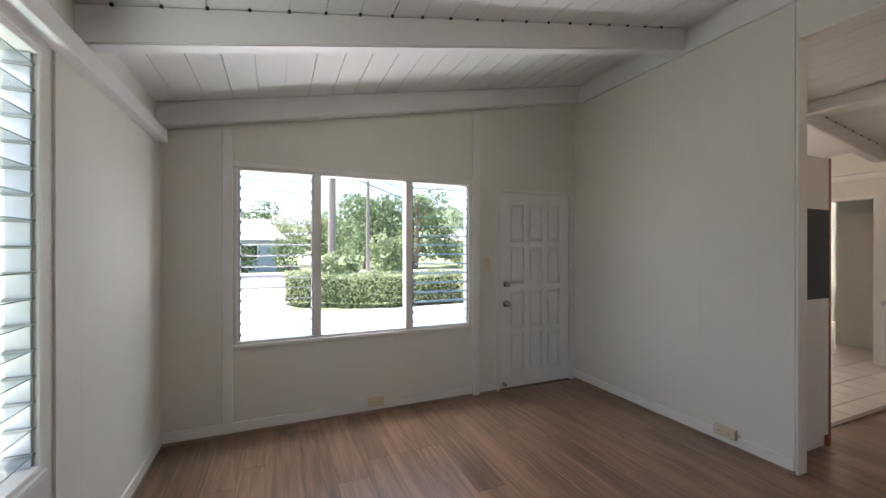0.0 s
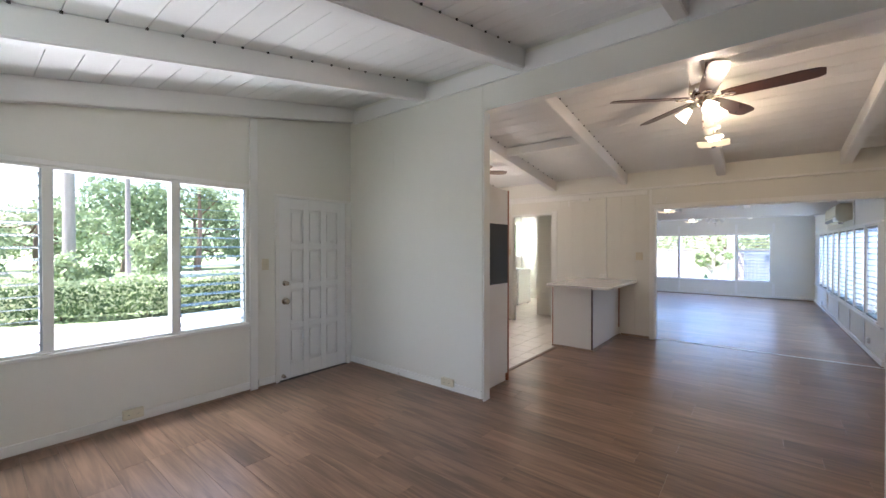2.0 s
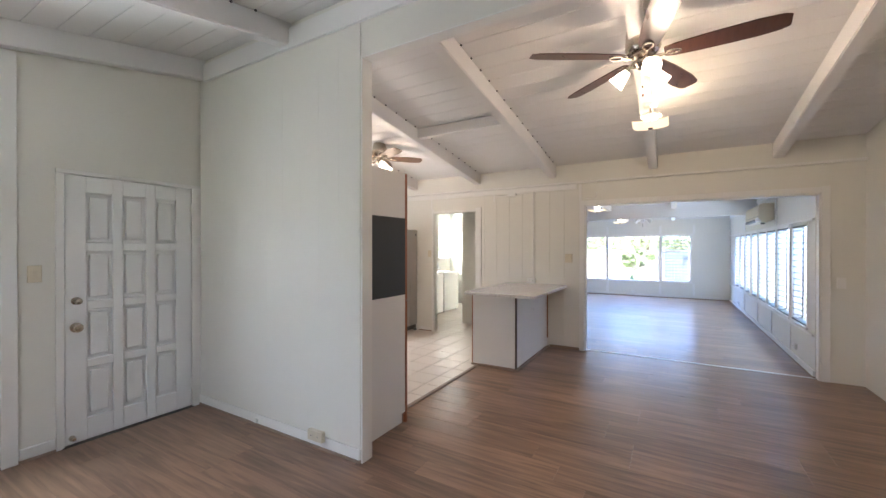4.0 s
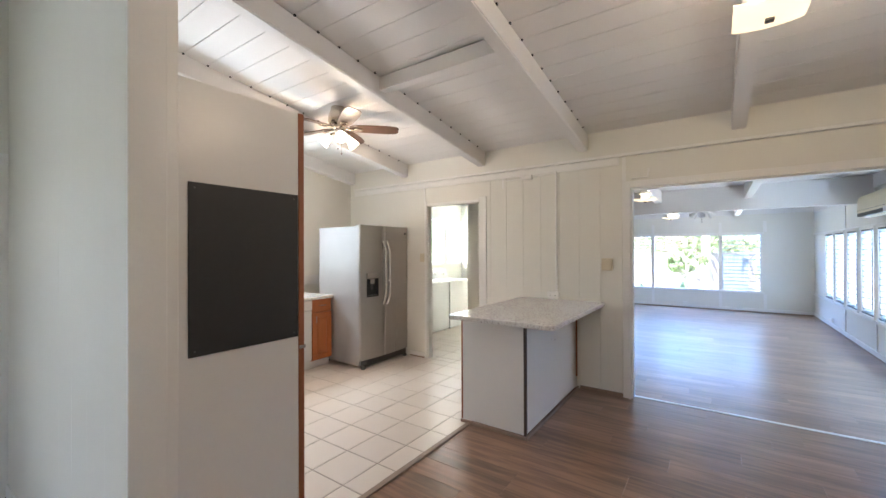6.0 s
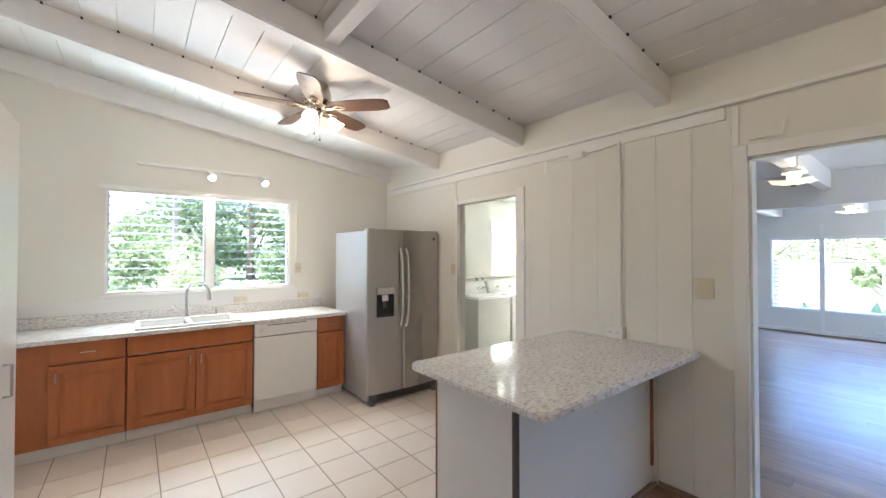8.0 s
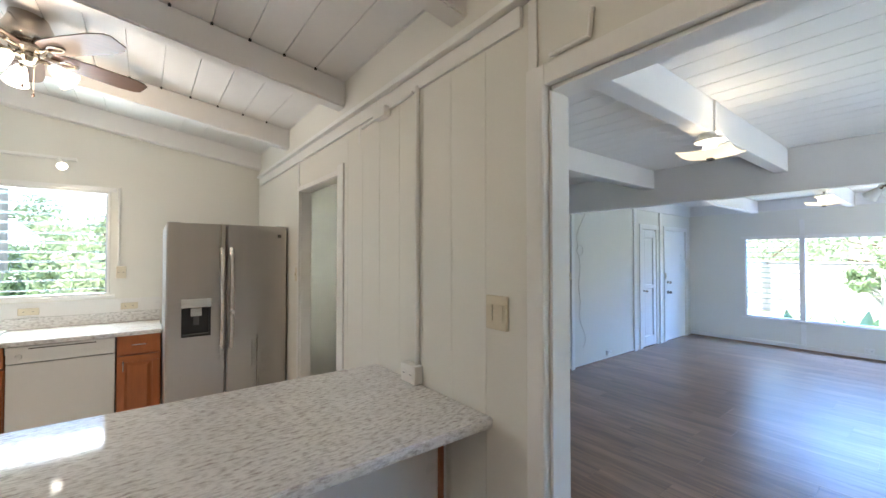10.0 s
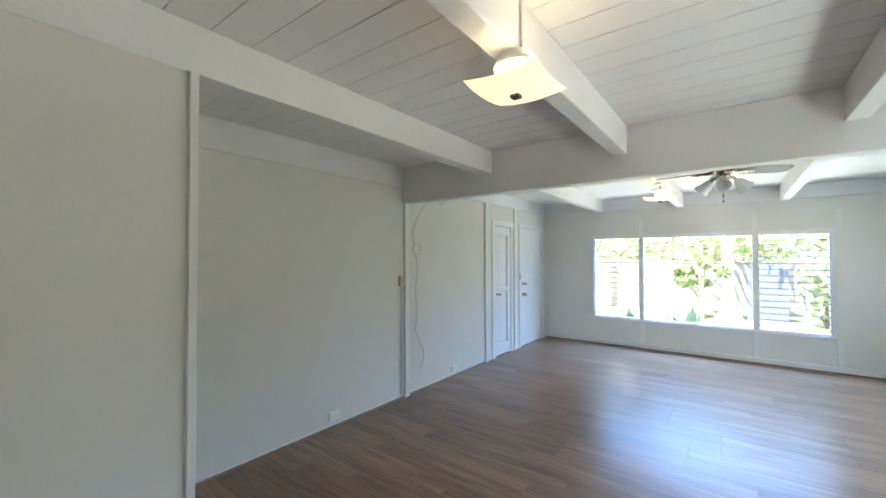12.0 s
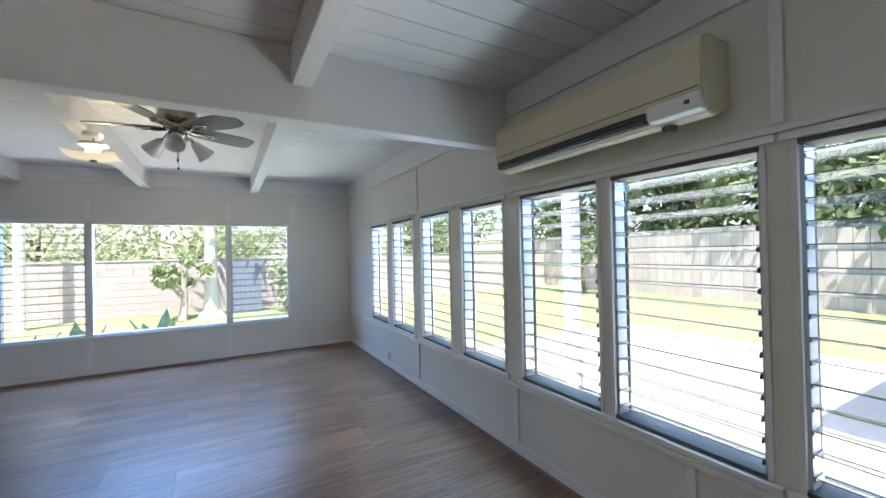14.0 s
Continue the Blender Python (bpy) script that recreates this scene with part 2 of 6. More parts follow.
SLATGLASS = glass("louvre_glass", (0.93, 0.965, 0.955))
SLATEDGE = material("glass_cut_edge", (0.30, 0.43, 0.43), 0.15, vary=0.08, scale=20, bump=0)
ACBODY = material("aged_ac_plastic", (0.66, 0.585, 0.42), 0.45, vary=0.05, scale=3, fine=80, bump=0.0005)
WIRE = material("white_cable", (0.66, 0.63, 0.57), 0.5, vary=0.05, scale=20, bump=0)
CONCRETE = material("sunlit_concrete", (0.62, 0.60, 0.56), 0.85, vary=0.1, scale=0.8, fine=25, bump=0.004)
ASPHALT = material("asphalt", (0.2, 0.197, 0.19), 0.9, vary=0.15, scale=0.6, fine=60, bump=0.006)
LAWN = material("lawn", (0.26, 0.31, 0.15), 0.9, vary=0.3, scale=0.7, fine=30, bump=0.03)
FENCEW = material("weathered_fence_wood", (0.50, 0.45, 0.43), 0.8, vary=0.14, scale=1.5, fine=14, bump=0.003, stretch=(4, 4, 0.5), per_object=0.09)
BLOCKM = material("concrete_block", (0.43, 0.37, 0.36), 0.9, vary=0.1, scale=3, fine=40, bump=0.004, per_object=0.05)
STUCCO = material("outside_stucco", (0.60, 0.58, 0.54), 0.9, vary=0.05, scale=2, fine=60, bump=0.003)
BLUEWALL = material("pale_blue_siding", (0.40, 0.47, 0.58), 0.8, vary=0.05, scale=2, fine=30, bump=0.002)
ROOFM = material("pale_shingle", (0.46, 0.43, 0.42), 0.9, vary=0.16, scale=2, fine=22, bump=0.01)
BARK = material("tree_bark", (0.17, 0.12, 0.085), 0.9, vary=0.25, scale=4, fine=20, bump=0.02, stretch=(3, 3, 0.6))
BARKPALE = material("pale_smooth_bark", (0.42, 0.38, 0.33), 0.85, vary=0.15, scale=4, fine=20, bump=0.01, stretch=(3, 3, 0.6))
POSTTAN = material("tan_post_paint", (0.55, 0.52, 0.47), 0.6, vary=0.06, scale=4, fine=40, bump=0.001)
ALUPALE = material("pale_aluminium_channel", (0.60, 0.64, 0.70), 0.35, metal=0.35, vary=0.06, scale=12, bump=0)
POLEW = material("utility_pole_wood", (0.30, 0.26, 0.23), 0.85, vary=0.18, scale=3, fine=20, bump=0.004, stretch=(4, 4, 0.4))
LEAF = leafy("green_leaves", (0.11, 0.165, 0.08), (0.27, 0.34, 0.18))
LEAFLIGHT = leafy("light_green_leaves", (0.22, 0.28, 0.13), (0.45, 0.50, 0.30))
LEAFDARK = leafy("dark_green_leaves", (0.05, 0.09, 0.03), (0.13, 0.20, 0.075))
# leaf green paled so that bright haze beyond the yard is in the colour
LEAFPALE = leafy("haze_paled_leaves", (0.32, 0.37, 0.20), (0.56, 0.59, 0.40))
HILL = material("far_hill", (0.17, 0.23, 0.12), 0.95, vary=0.2, scale=0.06, fine=0.5, bump=0)
# ---------------------------------------------------------------- builders
ORIGIN = {}


def thing(name, at, label="", category="", group="", kind=""):
    ob = new(name)
    ob.empty_display_size = 0.1
    ob.location = at
    ORIGIN[ob.name] = Vector(at)
    return tagged(ob, label, category, group, kind)


def root_of(ob):
    while ob.parent:
        ob = ob.parent
    return ob


def mesh_of(name, bm, mats):
    me = bpy.data.meshes.new(name)
    bm.normal_update()
    bm.to_mesh(me)
    bm.free()
    for m in mats if isinstance(mats, (list, tuple)) else [mats]:
        me.materials.append(m)
    return me


def part(name, bm, mats, parent, label="", smooth=False):
    """Links a bmesh, in world places, as one mesh under a thing or a part."""
    o = ORIGIN.get(root_of(parent).name, Vector())
    bmesh.ops.translate(bm, verts=bm.verts, vec=-o)
    me = mesh_of(name, bm, mats)
    if smooth:
        me.shade_smooth()
        me.set_sharp_from_angle(angle=radians(40))
    ob = new(name, me)
    ob.parent = parent
    return tagged(ob, label)


def solid(name, bm, mats, label="", category="", group="", kind="structure", smooth=False):
    me = mesh_of(name, bm, mats)
    if smooth:
        me.shade_smooth()
        me.set_sharp_from_angle(angle=radians(40))
    return tagged(new(name, me), label, category, group, kind)


def box(x0, x1, y0, y1, z0, z1, bevel=0.0, bm=None):
    own = bmesh.new()
    bmesh.ops.create_cube(own, size=1)
    for v in own.verts:
        v.co = ((x0 + x1) / 2 + v.co.x * (x1 - x0), (y0 + y1) / 2 + v.co.y * (y1 - y0), (z0 + z1) / 2 + v.co.z * (z1 - z0))
    if bevel:
        bmesh.ops.bevel(own, geom=own.edges[:], offset=bevel, segments=2, affect="EDGES", profile=0.5)
    return own if bm is None else merge(bm, own)


def merge(bm, other):
    me = bpy.data.meshes.new("tmp")
    other.to_mesh(me)
    other.free()
    bm.from_mesh(me)
    bpy.data.meshes.remove(me)
    return bm


def lathe(profile, at=(0, 0, 0), n=24, axis="z"):
    """Turns a profile of (radius, height) round an axis."""
    bm = bmesh.new()
    rings = []
    for r, z in profile:
        ring = []
        for i in range(n):
            a = 2 * math.pi * i / n
            p = (r * math.cos(a), r * math.sin(a), z)
            p = {"z": p, "y": (p[0], p[2], -p[1]), "x": (p[2], p[0], p[1])}[axis]
            ring.append(bm.verts.new((p[0] + at[0], p[1] + at[1], p[2] + at[2])))
        rings.append(ring)
    for a, b in zip(rings, rings[1:]):
        for i in range(n):
            bm.faces.new((a[i], a[(i + 1) % n], b[(i + 1) % n], b[i]))
    bm.faces.new(rings[0][::-1]), bm.faces.new(rings[-1])
    bmesh.ops.recalc_face_normals(bm, faces=bm.faces[:])
    return bm


def tube(points, r, n=10, radii=None):
    """A round bar along a run of points."""
    bm = bmesh.new()
    pts = [Vector(p) for p in points]
    rings = []
    side = None
    for i, p in enumerate(pts):
        d = (pts[min(i + 1, len(pts) - 1)] - pts[max(i - 1, 0)]).normalized()
        if side is None:
            side = d.orthogonal().normalized()
        side = (side - d * side.dot(d)).normalized()
        up = d.cross(side)
        rr = radii[i] if radii else r
        rings.append([bm.verts.new(p + rr * (math.cos(2 * math.pi * k / n) * side + math.sin(2 * math.pi * k / n) * up)) for k in range(n)])
    for a, b in zip(rings, rings[1:]):
        for i in range(n):
            bm.faces.new((a[i], a[(i + 1) % n], b[(i + 1) % n], b[i]))
    bm.faces.new(rings[0][::-1]), bm.faces.new(rings[-1])
    bmesh.ops.recalc_face_normals(bm, faces=bm.faces[:])
    return bm


def hexa(low, high):
    """A solid between four low and four high corners, both counter-clockwise from above."""
    bm = bmesh.new()
    a, b = [bm.verts.new(p) for p in low], [bm.verts.new(p) for p in high]
    bm.faces.new(a[::-1]), bm.faces.new(b)
    for i in range(4):
        bm.faces.new((a[i], a[(i + 1) % 4], b[(i + 1) % 4], b[i]))
    return bm


def wall(name, axis, at, thick, a0, a1, holes=(), top=2.5, base=-0.1, cuts=(), mat=None, label=""):
    """A wall in the plane axis = at .. at + thick, from a0 to a1, with holes (a0, a1, z0, z1) right through it. top may follow a."""
    tops = top if callable(top) else (lambda a: top)
    us = sorted({a0, a1, *cuts, *(h[0] for h in holes), *(h[1] for h in holes)})
    zs = sorted({base, *(h[2] for h in holes), *(h[3] for h in holes)}) + [None]
    bm = bmesh.new()
    made = {}

    def vert(i, j, k):
        if (i, j, k) not in made:
            z = zs[j] if zs[j] is not None else tops(us[i])
            w = at + (thick if k else 0)
            made[i, j, k] = bm.verts.new((us[i], w, z) if axis == "y" else (w, us[i], z))
        return made[i, j, k]

    def full(i, j):
        if not (0 <= i < len(us) - 1 and 0 <= j < len(zs) - 1):
            return False
        u = (us[i] + us[i + 1]) / 2
        z = (zs[j] + (zs[j + 1] if zs[j + 1] is not None else zs[j] + 0.01)) / 2
        return not any(h[0] < u < h[1] and h[2] < z < h[3] for h in holes)

    for i in range(len(us) - 1):
        for j in range(len(zs) - 1):
            if not full(i, j):
                continue
            for k in (0, 1):
                bm.faces.new([vert(i, j, k), vert(i + 1, j, k), vert(i + 1, j + 1, k), vert(i, j + 1, k)])
            for (di, dj), e in (((-1, 0), ((i, j), (i, j + 1))), ((1, 0), ((i + 1, j), (i + 1, j + 1))), ((0, -1), ((i, j), (i + 1, j))), ((0, 1), ((i, j + 1), (i + 1, j + 1)))):
                if not full(i + di, j + dj):
                    (p, q), (r, s) = e
                    bm.faces.new([vert(p, q, 0), vert(r, s, 0), vert(r, s, 1), vert(p, q, 1)])
    bmesh.ops.recalc_face_normals(bm, faces=bm.faces[:])
    return solid(name, bm, mat or PAINT, label or "cream-white painted wall", "wall")


# ---------------------------------------------------------------- plan (metres)
XL, XP, XK = -0.99, 2.87, 2.95           # front room's left wall; partition's two faces
YF, YK = 3.81, 5.10                      # front wall of the front room; of the kitchen
X2, X3 = 6.70, 6.78                      # wall between kitchen and family room
XE = 14.20                               # far wall of the family room
YS, YS2 = -1.47, -1.85                   # back wall of the family room; of the dining side
YN = 3.36                                # closed long wall of the family room
XB, YB = 7.74, 2.25                      # laundry corner that juts into the family room
YTILE = 2.06
RIDGE = 2.89
CEIL3 = 2.50


def ceil12(x):
    """Height of the boarded ceiling over the front room and the kitchen."""
    return 3.247 - 0.194 * (RIDGE - x) if x < RIDGE else 3.247 - 0.143 * (x - RIDGE)


# walls
wall("wall_front_room_street", "y", YF, 0.14, XL - 0.14, XP, [(-0.50, 1.56, 0.70, 2.09), (1.885, 2.80, -0.1, 2.06)], top=lambda x: ceil12(x) + 0.02)
wall("wall_front_room_side", "x", XL - 0.14, 0.14, YS2, YF, [(0.55, 2.25, 0.62, 2.19)], top=ceil12(XL) + 0.01)
wall("wall_partition", "x", XP, XK - XP, YS2, YK, [(-0.845, 1.78, -0.1, 2.80)], top=ceil12(RIDGE) + 0.01)
wall("wall_kitchen_street", "y", YK, 0.14, XP, 10.14, [(3.72, 5.39, 1.17, 2.15), (8.76, 10.0, 1.20, 2.14)], top=lambda x: max(ceil12(x), 2.5) + 0.02, cuts=(RIDGE, X2))
wall("wall_kitchen_family", "x", X2, X3 - X2, YS2, YK, [(-1.49, 1.01, -0.1, 2.09), (2.74, 3.56, -0.1, 2.08)], top=ceil12(X2) + 0.01)
wall("wall_dining_back", "y", YS2 - 0.14, 0.14, XL - 0.14, X3, top=lambda x: ceil12(x) + 0.02, cuts=(RIDGE,))
SOUTH_PANES = [(7.10, 7.76), (7.92, 8.62), (8.73, 9.37), (9.46, 10.08), (10.27, 10.83), (11.03, 11.60), (11.80, 12.38), (12.55, 13.15)]
wall("wall_family_back", "y", YS - 0.14, 0.14, X3, XE + 0.14, [(a - 0.02, b + 0.02, 0.53, 1.765) for a, b in SOUTH_PANES], top=CEIL3)
wall("wall_family_end", "x", XE, 0.14, YS - 0.14, YN + 0.12, [(-0.57, 2.48, 0.47, 1.845)], top=CEIL3)
wall("wall_family_long", "y", YN, 0.12, XB - 0.12, XE, [(12.24, 12.78, -0.1, 1.99), (13.12, 13.98, -0.1, 2.0)], top=CEIL3)
wall("wall_laundry_jut", "y", YB, 0.12, X3, XB, top=CEIL3)
wall("wall_laundry_turn", "x", XB - 0.12, 0.12, YB + 0.12, YN, top=CEIL3)
wall("wall_laundry_end", "x", 10.0, 0.14, YN + 0.12, YK, top=CEIL3)

# ground slab under the house
solid("slab", box(XL - 0.14, XE + 0.14, YS2 - 0.14, YK + 0.14, -0.32, -0.1), CONCRETE, "concrete slab under the house", "floor")
solid("floor_base", box(XL, XE, YS2, YK, -0.1, -0.014), SUBFLOOR, "dark floor bed under planks", "floor")


# ceilings of boards
def board_ceiling(name, x0, x1, y0, y1, pitch, height, gap=0.005, label=""):
    bm = bmesh.new()
    x = x0
    while x < x1 - 0.01:
        b = min(x + pitch, x1)
        lo = [(x + gap / 2, y0), (b - gap / 2, y0), (b - gap / 2, y1), (x + gap / 2, y1)]
        merge(bm, hexa([(p, q, height(p)) for p, q in lo], [(p, q, height(p) + 0.02) for p, q in lo]))
        x = b
    lo = [(x0, y0), (x1, y0), (x1, y1), (x0, y1)]
    merge(bm, hexa([(p, q, height(p) + 0.02) for p, q in lo], [(p, q, height(p) + 0.05) for p, q in lo]))
    return solid(name, bm, CEIL, label or "white painted tongue-and-groove plank ceiling", "ceiling")


board_ceiling("ceiling_front_room", XL - 0.05, RIDGE, YS2, YF + 0.02, 0.18, ceil12)
board_ceiling("ceiling_kitchen", RIDGE, X2 + 0.02, YS2, YK + 0.02, 0.19, ceil12)
board_ceiling("ceiling_family", X3 - 0.03, XE + 0.02, YS - 0.05, YK, 0.175, lambda x: CEIL3)


def roof(name, x0, x1, y0, y1, f, label):
    lo = [(x0, y0), (x1, y0), (x1, y1), (x0, y1)]
    solid(name, hexa([(p, q, f(p) + 0.055) for p, q in lo], [(p, q, f(p) + 0.16) for p, q in lo]), ROOFM, label, "roof")


roof("roof_front", XL - 0.9, RIDGE, YS2 - 0.7, YK + 0.9, ceil12, "shallow shingle roof over the front room")
roof("roof_kitchen", RIDGE, X3 - 0.045, YS2 - 0.7, YK + 0.9, ceil12, "shallow shingle roof over the kitchen")
roof("roof_family", X3 - 0.04, XE + 0.9, YS - 1.3, YK + 0.9, lambda x: CEIL3, "flat shingle roof over the family room")


# beams
def slope_beam(name, x0, x1, y, w, depth, f, x_mid=None):
    lo = [(x0, y - w / 2), (x1, y - w / 2), (x1, y + w / 2), (x0, y + w / 2)]
    bm = hexa([(p, q, f(p) - depth) for p, q in lo], [(p, q, f(p) - 0.001) for p, q in lo])
    bmesh.ops.bevel(bm, geom=[e for e in bm.edges if abs(e.verts[0].co.x - e.verts[1].co.x) > 0.5], offset=0.008, segments=2, affect="EDGES")
    solid(name, bm, CEIL, "white painted exposed roof beam", "beam", "roof beams")


for y in (YF - 0.05, 2.55, 1.38, 0.15, -1.05):
    slope_beam("beam", XL + 0.002, XP - 0.002, y, 0.098, 0.175, ceil12)
for y in (YK - 0.05, 3.96, 2.71, 1.475, 0.15, -1.13):
    slope_beam("beam", XK + 0.002, X2 - 0.002, y, 0.105, 0.175, ceil12)
solid("beam", box(4.84, 4.93, 1.53, 2.655, 2.84, 2.955, 0.006), CEIL, "white painted blocking between two beams", "beam")
for y in (2.315, 1.14, -0.1):
    for a, b in ((X3 + 0.002, 10.2), (10.31, XE - 0.002)):
        if y > 2 and a < 7:
            solid("beam", box(a, b, YB - 0.014, YB + 0.115, 2.29, CEIL3 - 0.001, 0.006), CEIL, "white painted exposed ceiling beam", "beam", "roof beams")
        else:
            solid("beam", box(a, b, y - 0.05, y + 0.05, 2.29, CEIL3 - 0.001, 0.006), CEIL, "white painted exposed ceiling beam", "beam", "roof beams")
solid("girder", box(10.2, 10.31, YS + 0.002, YN - 0.002, 2.11, CEIL3 - 0.001, 0.006), CEIL, "white painted girder across the room", "beam")

# dark gaps where the grooves of the boards meet the beams
def board_gaps(x0, x1, pitch, ys, w):
    bm = bmesh.new()
    x = x0 + pitch
    while x < x1 - 0.05:
        for y in ys:
            for s in (-1, 1):
                q = y + s * (w / 2 + 0.004)
                box(x - 0.007, x + 0.007, q - 0.006, q + 0.006, ceil12(x) - 0.012, ceil12(x) + 0.004, 0, bm)
        x += pitch
    solid("groove_gap", bm, BLACK, "dark gaps where ceiling boards meet the beams", "gap", kind="stuff")


board_gaps(XL - 0.05, RIDGE - 0.1, 0.18, (2.55, 1.38, 0.15), 0.098)
board_gaps(RIDGE, X2, 0.19, (3.96, 2.71, 1.475), 0.105)

# frieze boards at wall tops
solid("trim_family_long_top", box(XB, 10.19, YN - 0.022, YN - 0.001, 2.27, CEIL3 - 0.002, 0.003), CEIL, "white frieze board", "trim")
solid("trim_family_long_top", box(10.32, XE, YN - 0.022, YN - 0.001, 2.30, CEIL3 - 0.002, 0.003), CEIL, "white frieze board", "trim")
solid("trim_family_end_top", box(XE - 0.022, XE - 0.001, YS, YN - 0.03, 2.31, CEIL3 - 0.002, 0.003), CEIL, "white frieze board", "trim")
solid("trim_family_back_top", box(X3, 10.19, YS + 0.001, YS + 0.022, 2.32, CEIL3 - 0.002, 0.003), CEIL, "white frieze board", "trim")
solid("trim_family_back_top", box(10.32, XE - 0.03, YS + 0.001, YS + 0.022, 2.28, CEIL3 - 0.002, 0.003), CEIL, "white frieze board", "trim")
solid("trim_kitchen_ledge", box(X2 - 0.02, X2 - 0.001, 1.12, YK - 0.11, 2.335, 2.412, 0.003), TRIM, "white ledge board along the kitchen wall", "trim")
solid("trim_kitchen_crown", box(X2 - 0.05, X2 - 0.001, YS2, YK - 0.11, 2.414, 2.444, 0.004), TRIM, "white moulding along the kitchen wall", "trim")
solid("trim_side_plate", box(XL + 0.001, XL + 0.07, YS2, YF - 0.1, 2.21, 2.295, 0.004), CEIL, "white painted wall plate above the side window", "trim")
solid("trim_partition_top", box(XP - 0.03, XP - 0.001, YS2, YF - 0.1, 3.035, 3.19, 0.004), CEIL, "white board along the ridge", "trim")


# baseboards
def baseboard(x0, x1, y0, y1, h=0.095):
    solid("baseboard", box(x0, x1, y0, y1, 0.019, h, 0.004), TRIM, "white painted baseboard", "baseboard")
    solid("baseboard_shoe", box(x0 - 0.003, x1 + 0.003, y0 - 0.003, y1 + 0.003, 0.0, 0.0185), SHOE, "thin brown strip under the baseboard", "baseboard")


BT = 0.02
baseboard(XL + BT, 1.575, YF - BT, YF - 0.001)
baseboard(1.665, 1.847, YF - BT, YF - 0.001)
baseboard(XL + 0.001, XL + BT, YS2, YF - 0.001)
baseboard(XP - BT, XP - 0.001, 1.785, YF - 0.005)
baseboard(XP - BT, XP - 0.001, YS2, -0.855)
baseboard(XE - BT, XE - 0.001, YS + BT, YN - BT, 0.085)
baseboard(X3, XE - BT - 0.001, YS + 0.001, YS + BT, 0.085)
baseboard(XB, 11.93, YN - 0.012, YN - 0.001, 0.035)
baseboard(X2 - BT, X2 - 0.001, 3.61, 3.86, 0.075)
solid("baseboard", box(X2 - 0.012, X2 - 0.001, 1.09, 1.515, 0, 0.035, 0.003), SHOE, "brown shoe moulding", "baseboard")


# upright battens and casings
def batten(x0, x1, y0, y1, z0, z1, label="white painted batten", mat=None):
    solid("trim", box(x0, x1, y0, y1, z0, z1, 0.003), mat or TRIM, label, "trim")


batten(-0.585, -0.515, YF - 0.022, YF - 0.001, 0, ceil12(-0.55) - 0.18)
batten(1.58, 1.66, YF - 0.022, YF - 0.001, 0, ceil12(1.6) - 0.18)
batten(XP - 0.012, XK + 0.012, 1.765, 1.779, 0, 2.80, "white painted end board of the partition")
batten(XP - 0.012, XK + 0.012, -0.844, -0.83, 0, 2.80, "white painted end board of the partition")
batten(XP - 0.006, XK + 0.006, -0.83, 1.765, 2.788, 2.799, "white painted head of the wide opening")
batten(X2 - 0.03, X2 - 0.001, 1.012, 1.085, 0, 2.16, "cream opening casing")
batten(XK + 0.013, 3.03, 1.86, 1.8885, 0, 3.0, "white painted filler board beside the pantry")
batten(X2 - 0.018, X2 - 0.001, -1.57, -1.492, 0, 2.17, "cream opening casing")
batten(X2 - 0.03, X2 - 0.001, -1.49, 1.01, 2.092, 2.16, "cream opening casing")
batten(X2 - 0.012, X2 - 0.002, 1.055, 1.09, 2.165, 2.41)
batten(X2 - 0.006, X3 + 0.006, 0.997, 1.009, 0, 2.075, "cream opening jamb")
batten(X2 - 0.036, X2 - 0.0305, 1.012, 1.03, 0, 2.092, "narrow bead on the casing")
batten(X2 - 0.006, X3 + 0.006, -1.489, -1.476, 0, 2.075, "cream opening jamb")
batten(X2 - 0.006, X3 + 0.006, -1.476, 0.997, 2.076, 2.089, "cream opening head")
batten(X2 - 0.02, X2 - 0.001, 2.64, 2.738, 0, 2.15, "white door casing")
batten(X2 - 0.02, X2 - 0.001, 3.562, 3.60, 0, 2.15, "white door casing")
batten(X2 - 0.02, X2 - 0.001, 2.739, 3.561, 2.082, 2.12, "white door casing")
batten(X2 - 0.004, X3 + 0.004, 2.741, 2.753, 0, 2.078, "cream door jamb")
batten(X2 - 0.004, X3 + 0.004, 3.547, 3.559, 0, 2.078, "cream door jamb")
batten(X2 - 0.012, X2 - 0.002, 3.595, 3.615, 2.155, 2.335, "narrow wall batten")
batten(X2 - 0.012, X2 - 0.002, 2.40, 2.425, 2.22, 2.335, "narrow wall batten")
batten(XB - 0.02, XB + 0.012, YB - 0.03, YB - 0.001, 0, 2.288, "cream corner post")
batten(10.225, 10.295, YN - 0.03, YN - 0.001, 0, 2.108, "cream post under the girder")
batten(11.94, 12.03, YN - 0.026, YN - 0.001, 0, 2.298, "cream upright board")
batten(12.15, 12.238, YN - 0.016, YN - 0.001, 0, 2.07, "white closet casing")
batten(12.86, 12.93, YN - 0.026, YN - 0.001, 0, 2.298, "cream upright board")
batten(13.05, 13.118, YN - 0.016, YN - 0.001, 0, 2.07, "white door casing")
for y in (1.695, 0.23, -0.62):
    batten(XE - 0.014, XE - 0.001, y - 0.03, y + 0.03, 0.087, 0.425)
    batten(XE - 0.014, XE - 0.001, y - 0.03, y + 0.03, 1.89, 2.14)
for x, w in ((10.155, 0.05), (11.70, 0.04)):
    batten(x - w / 2, x + w / 2, YS + 0.001, YS + 0.014, 0.087, 0.468, "beige wall batten")
batten(11.66, 11.70, YS + 0.001, YS + 0.014, 1.83, 2.27)
batten(8.65, 8.69, YS + 0.001, YS + 0.016, 1.83, 2.31)
